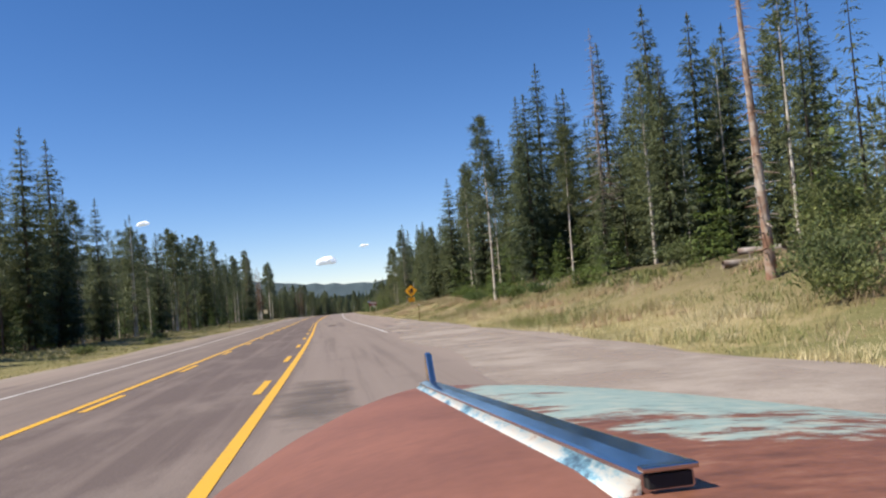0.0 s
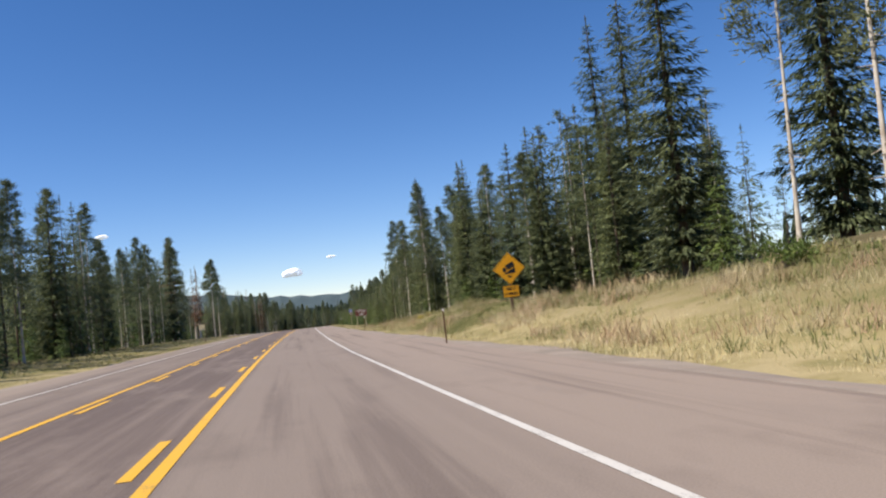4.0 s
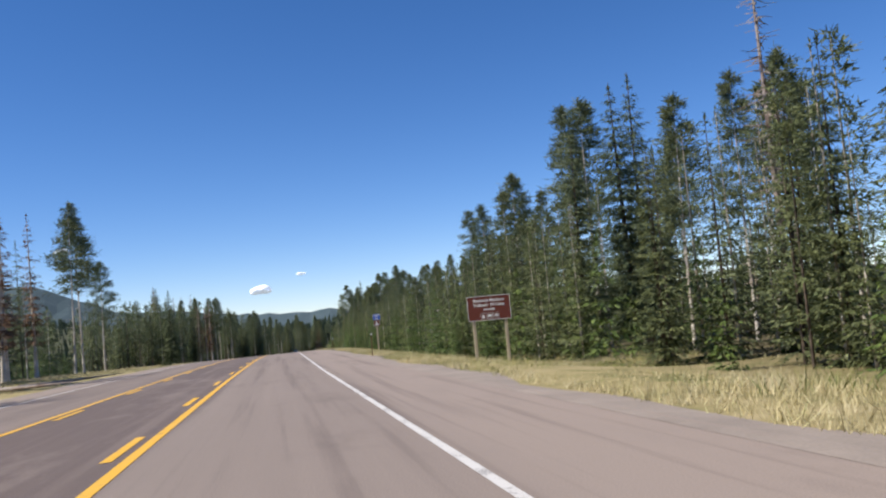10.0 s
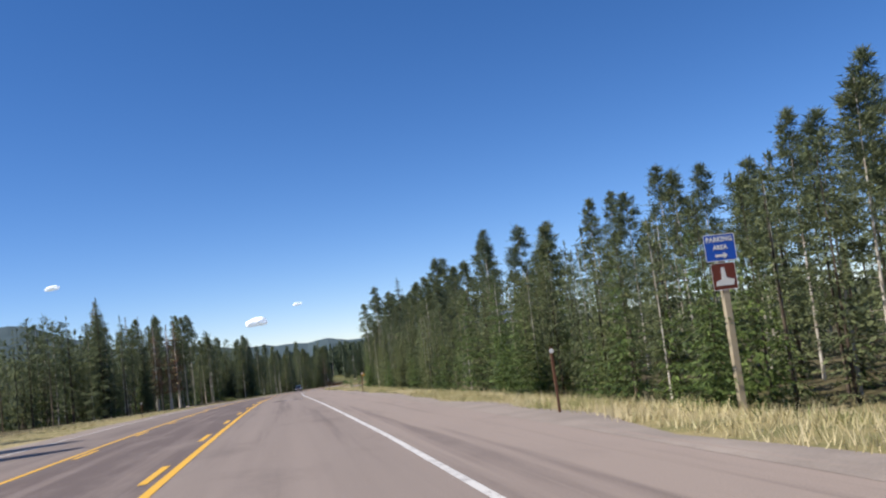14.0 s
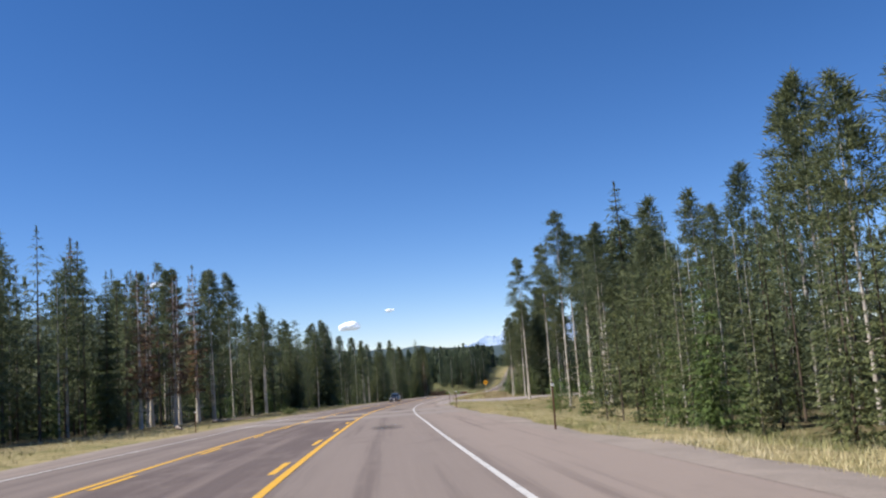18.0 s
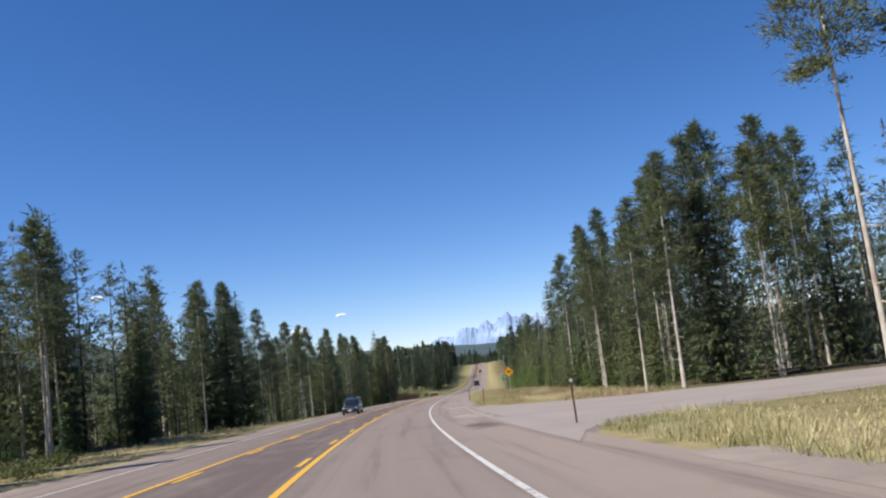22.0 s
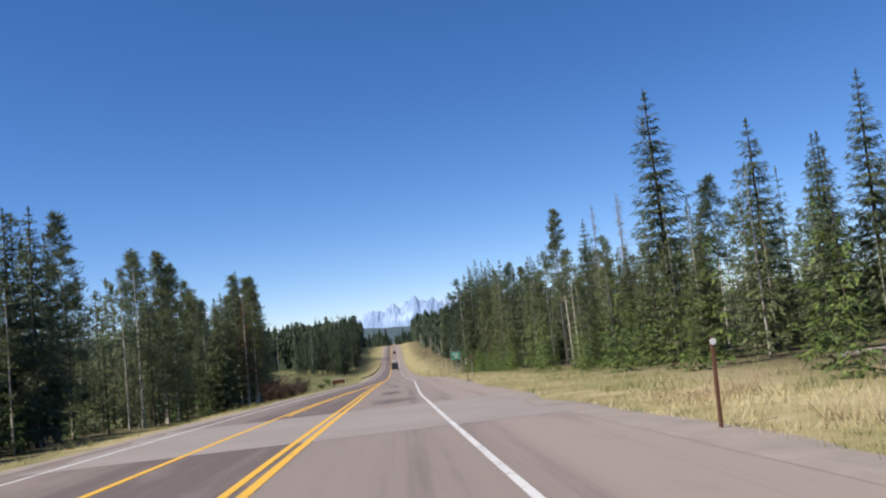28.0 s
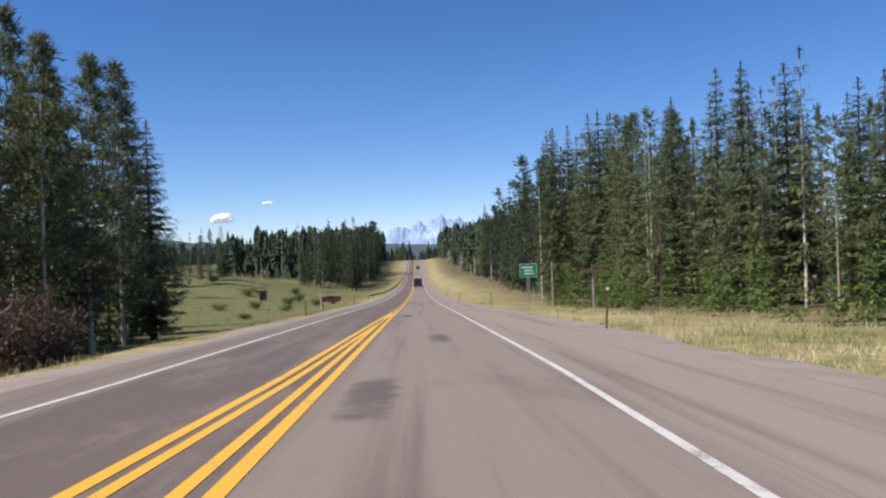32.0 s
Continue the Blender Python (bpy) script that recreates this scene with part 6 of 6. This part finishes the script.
def car_section(y, w, z0, z1, shoulder=0.9, r=0.12):
    return [(-w * 0.92, y, z0), (-w, y, z0 + r), (-w, y, z0 + (z1 - z0) * 0.6), (-w * shoulder, y, z1 - 0.04), (-w * shoulder * 0.85, y, z1), (w * shoulder * 0.85, y, z1), (w * shoulder, y, z1 - 0.04),
            (w, y, z0 + (z1 - z0) * 0.6), (w, y, z0 + r), (w * 0.92, y, z0)]


def suv(m, label):
    """Compact sport-utility car; its front looks along -y."""
    t = thing("suv_car", m, label, "car", "cars on the highway")
    body = part("body", loft([car_section(y, w, z0, z1) for y, w, z0, z1 in ((-2.22, 0.70, 0.42, 0.78), (-2.15, 0.82, 0.30, 0.92), (-1.6, 0.90, 0.26, 1.00), (-0.9, 0.92, 0.26, 1.06), (0.6, 0.92, 0.26, 1.08), (1.7, 0.90, 0.28, 1.08), (2.15, 0.85, 0.34, 1.02), (2.22, 0.76, 0.45, 0.9))]), CAR_PAINT.m, t, "glossy dark paint")
    part("cabin", loft([car_section(y, w, 1.0, z1, 0.93, 0.05) for y, w, z1 in ((-0.95, 0.80, 1.06), (-0.25, 0.76, 1.60), (0.5, 0.75, 1.68), (1.6, 0.74, 1.62), (2.1, 0.76, 1.08))]), CAR_PAINT.m, t)
    ws = part("windscreen", plate_bm([(-0.68, 0), (0.68, 0), (0.60, 0.72), (-0.60, 0.72)], 0.012), GLASS.m, t, "dark windscreen")
    ws.matrix_basis = pose(0, -0.96, 1.085, -51, 0, 0)
    for sx in (-1, 1):
        for y0, y1 in ((-0.35, 0.55), (0.65, 1.55)):
            w = part("side_window", box_bm((0.012, y1 - y0, 0.40), (sx * 0.755, (y0 + y1) / 2, 1.34), 0.004, None), GLASS.m, t, "dark side glass")
        part("headlight", box_bm((0.36, 0.12, 0.15), (sx * 0.62, -2.13, 0.80), 0.04), LAMP.m, t)
        part("mirror", box_bm((0.16, 0.10, 0.13), (sx * 0.98, -0.62, 1.10), 0.04), CAR_PAINT.m, t)
        part("roof_rail", box_bm((0.04, 1.7, 0.05), (sx * 0.62, 0.75, 1.72), 0.015), BARE_METAL, t)
        part("fog_light", tube_bm(0.06, 0.06, 0.03, (sx * 0.68, -2.19, 0.46), 12, None, pose(0, 0, 0, 90).to_3x3().to_4x4()), LAMP.m, t)
        part("tail_light", box_bm((0.16, 0.06, 0.3), (sx * 0.72, 2.19, 0.9), 0.02), TAIL.m, t)
        wheel(t, sx * 0.80, -1.38, 0.35, 0.22, BARE_METAL)
        wheel(t, sx * 0.80, 1.36, 0.35, 0.22, BARE_METAL)
    part("grille", box_bm((0.84, 0.05, 0.14), (0, -2.215, 0.78), 0.02), CHROME.m, t, "bright chrome grille bar")
    part("bumper", box_bm((1.6, 0.12, 0.2), (0, -2.19, 0.48), 0.05), CAR_PAINT.m, t)
    part("plate", box_bm((0.34, 0.015, 0.16), (0, -2.255, 0.58), 0.004), WHITE_SIGN, t, "white plate")
    return t


suv(on_ground(435.5, -6.3) @ Matrix.Diagonal((0.84, 0.84, 0.84, 1)), "dark oncoming sport-utility car with chrome grille on the far lane")
suv(on_ground(955, 0.2, 180), "dark car driving away up the far slope")

t = thing("box_trailer", on_ground(775, 0.0), "black enclosed box trailer with a pale rack on top", "trailer")
part("body", box_bm((2.45, 5.2, 2.25), (0, 2.6, 1.62), 0.05), TRAILER_SKIN, t, "plain black box body")
for sx in (-1, 1):
    d = part("rear_door", box_bm((1.12, 0.05, 2.0), (sx * 0.575, -0.03, 1.62), 0.015), TRAILER_SKIN, t)
    part("latch", box_bm((0.06, 0.05, 0.22), (sx * 1.0, -0.08, 1.25 + 0.5 * (sx > 0)), 0.01), BARE_METAL, d)
    part("tail_light", box_bm((0.16, 0.05, 0.10), (sx * 1.08, -0.06, 0.62), 0.01), TAIL.m, t)
    part("fender", box_bm((0.3, 1.8, 0.08), (sx * 1.33, 2.6, 0.82), 0.03), TRAILER_SKIN, t)
    for y in (2.15, 3.05):
        wheel(t, sx * 1.32, y, 0.36, 0.22, BARE_METAL)
part("bumper", box_bm((2.5, 0.1, 0.16), (0, -0.05, 0.45), 0.02), TRAILER_SKIN, t)
part("axle", box_bm((2.4, 0.12, 0.12), (0, 2.6, 0.4), 0.02), TRAILER_SKIN, t)
bm = bmesh.new()
for x in (-0.55, 0.55):
    tube_bm(0.05, 0.05, 0.75, (x, 0.5, 2.74), 8, bm)
    tube_bm(0.05, 0.05, 0.75, (x, 1.9, 2.74), 8, bm)
    box_bm((0.09, 1.6, 0.09), (x, 1.2, 3.45), 0.02, bm)
for z in (3.05, 3.42):
    box_bm((1.3, 0.08, 0.08), (0, 0.5, z), 0.02, bm)
part("roof_rack", bm, WHITE_SIGN, t, "white tubular rack")


# ---- the old car that carries the camera, as it stands at the start ----


def worn_paint():
    m = Mat("worn_turquoise_paint", 0.5)
    v = m.coords(scale=(1.5, 2.0, 1))
    big, fine = m.noise(v, 3.2, 9.0, 0.72), m.noise(m.coords(scale=(1.2, 2.2, 1)), 16.0, 6.0, 0.7)
    rust = m.ramp(fine, [(0.3, (0.125, 0.052, 0.031)), (0.55, (0.235, 0.096, 0.056)), (0.72, (0.33, 0.175, 0.11))])
    teal = m.ramp(fine, [(0.3, (0.20, 0.31, 0.29)), (0.5, (0.31, 0.42, 0.385)), (0.62, (0.44, 0.47, 0.39)), (0.75, (0.50, 0.55, 0.52))])
    sep = m.n("ShaderNodeSeparateXYZ")
    m.link(m.coords(), sep.inputs[0])
    ahead = m.math("MINIMUM", m.math("MULTIPLY_ADD", sep.outputs["Y"], 0.42, -0.36), 0.13)
    beside = m.math("MINIMUM", m.math("MULTIPLY_ADD", sep.outputs["X"], 1.6, -0.20), 0.0)
    rim = m.math("MINIMUM", m.math("MULTIPLY_ADD", sep.outputs["Y"], -0.9, 1.62), 0.0)
    big = m.math("ADD", big, m.math("ADD", m.math("ADD", ahead, beside), rim))
    m.color(m.mix(m.ramp(m.mix(0.3, big, fine), [(0.46, (0, 0, 0)), (0.52, (1, 1, 1))]), rust, teal))
    return m.bump(fine, 0.25, 0.004).m


RUSTY_PAINT = Mat("rust_red_primer", 0.62)
_v = RUSTY_PAINT.coords()
RUSTY_PAINT.color(RUSTY_PAINT.mix(0.4, RUSTY_PAINT.ramp(RUSTY_PAINT.noise(_v, 3.0), [(0.35, (0.175, 0.072, 0.047)), (0.65, (0.275, 0.112, 0.070))]), RUSTY_PAINT.ramp(RUSTY_PAINT.noise(_v, 40.0), [(0.3, (0.17, 0.07, 0.046)), (0.7, (0.30, 0.128, 0.082))])))
WORN = worn_paint()
CHIPPED = Mat("chipped_band", 0.5)
_v = CHIPPED.coords(scale=(1, 0.35, 1))
CHIPPED.color(CHIPPED.ramp(CHIPPED.noise(_v, 26.0, 7.0, 0.75), [(0.36, (0.06, 0.11, 0.16)), (0.44, (0.20, 0.40, 0.50)), (0.50, (0.55, 0.58, 0.55)), (0.60, (0.62, 0.58, 0.50)), (0.66, (0.26, 0.12, 0.08))]))
car = thing("vintage_car", pose(0.214, 0, -EYE_HEIGHT - 0.0, -1.88, 0, 0), "old car front, rusty and turquoise, with chrome spear", "car")
HOOD_Y = [0.12, 0.3, 0.6, 0.9, 1.2, 1.45, 1.65, 1.8, 1.9, 1.97, 2.02]
HOOD_W = [0.62, 0.62, 0.60, 0.575, 0.52, 0.44, 0.35, 0.25, 0.165, 0.09, 0.03]


def bonnet_half(side, widen, fall):
    verts, faces = [], []
    n = 14
    for y, w in zip(HOOD_Y, HOOD_W):
        top = 1.26 - np.interp(y, [0.1, 0.49, 2.0, 2.05], [0.14, 0.157, 0.280, 0.293]) + 0.033 * y
        w *= widen
        for k in range(n):
            u = k / (n - 1)
            if u <= 0.72:
                d = w * u / 0.72
                z = top - fall * d * d - 0.02 * (u / 0.72) ** 4
            else:
                q = (u - 0.72) / 0.28
                d = w + 0.06 * math.sin(q * 1.57)
                z = top - fall * w * w - 0.02 - 0.5 * q * q
            verts.append((side * d, y, z))
    for i in range(len(HOOD_Y) - 1):
        for k in range(n - 1):
            f = (i * n + k, i * n + k + 1, (i + 1) * n + k + 1, (i + 1) * n + k)
            faces.append(f if side < 0 else f[::-1])
    return verts, faces


ob = mesh_object("bonnet_left", *bonnet_half(-1, 1.0, 0.5), RUSTY_PAINT.m, smooth_shade=True, parent=car)
tagged(ob, "plain rust-red bonnet half")
ob = mesh_object("bonnet_right", *bonnet_half(1, 1.6, 0.16), WORN, smooth_shade=True, parent=car)
tagged(ob, "bonnet half with flaking turquoise paint over rust")


def ridge_top(y):
    return 1.26 - float(np.interp(y, [0.1, 0.49, 2.0, 2.05], [0.14, 0.157, 0.280, 0.293])) + 0.033 * y


def bar_loft(outline, soft_shade=True):
    """A bar of one outline laid along the bonnet's ridge, narrowing a little to the nose."""
    secs = []
    for y in np.linspace(0.49, 1.98, 14):
        k = 1.0 - 0.25 * (y - 0.49) / 1.49
        secs.append([(x * k, y, ridge_top(y) + z) for x, z in outline])
    bm = loft(secs)
    for f in bm.faces:
        f.smooth = soft_shade
    return bm


part("spear", bar_loft([(-0.0165, 0.0), (-0.0165, 0.0105), (-0.014, 0.0125), (0.0, 0.0155), (0.018, 0.0175), (0.0215, 0.0165), (0.0225, 0.0), (0.0, -0.02)], False), CHROME.m, car, "polished chrome spear along the ridge")
part("ridge_band", bar_loft([(-0.0165, 0.007), (-0.0165, -0.02), (-0.038, -0.02), (-0.036, -0.004)]), CHIPPED.m, car, "chipped pale band beside the spear")
# Solid black block in place of the shade inside the open end.
part("spear_end", box_bm((0.032, 0.006, 0.010), (0.003, 0.488, ridge_top(0.486) + 0.0055), 0.001), RUBBER, car, "black block standing for the shade in the open end")
part("spear_rim", box_bm((0.040, 0.012, 0.004), (0.003, 0.488, ridge_top(0.486) + 0.0145), 0.001), CHROME.m, car, "bright rim round the hollow end")
nose = 1.26 - 0.272 + 0.033 * 2.0
fin = [(0, 0), (0.075, 0.0), (0.055, 0.02), (0.02, 0.066), (-0.004, 0.07), (-0.012, 0.04)]
bm = plate_bm(fin, 0.016)
bmesh.ops.transform(bm, matrix=Matrix.Translation((0.008, 2.0, nose + 0.008)) @ pose(0, 0, 0, 0, 0, -90), verts=bm.verts)
bmesh.ops.bevel(bm, geom=bm.edges[:], offset=0.003, segments=1, affect="EDGES")
part("ornament", bm, CHROME.m, car, "upright chrome fin at the nose")
for sx in (-1, 1):
    part("fender", loft([[(sx * (0.80 + w * math.cos(a)), y, 0.46 + h * math.sin(a)) for a in np.linspace(0, math.pi, 9)] + [(sx * 0.8, y, 0.46)] for y, w, h in ((0.5, 0.12, 0.30), (0.8, 0.16, 0.36), (1.2, 0.18, 0.38), (1.5, 0.17, 0.34), (1.75, 0.12, 0.22))]), RUSTY_PAINT.m if sx < 0 else WORN, car)
    wheel(car, sx * 0.78, 1.2, 0.34, 0.17, BARE_METAL)
part("grille", box_bm((0.9, 0.06, 0.42), (0, 1.6, 0.52), 0.02), CHROME.m, car)
part("axle", box_bm((1.6, 0.1, 0.1), (0, 1.2, 0.34), 0.02), RUST_POST, car)
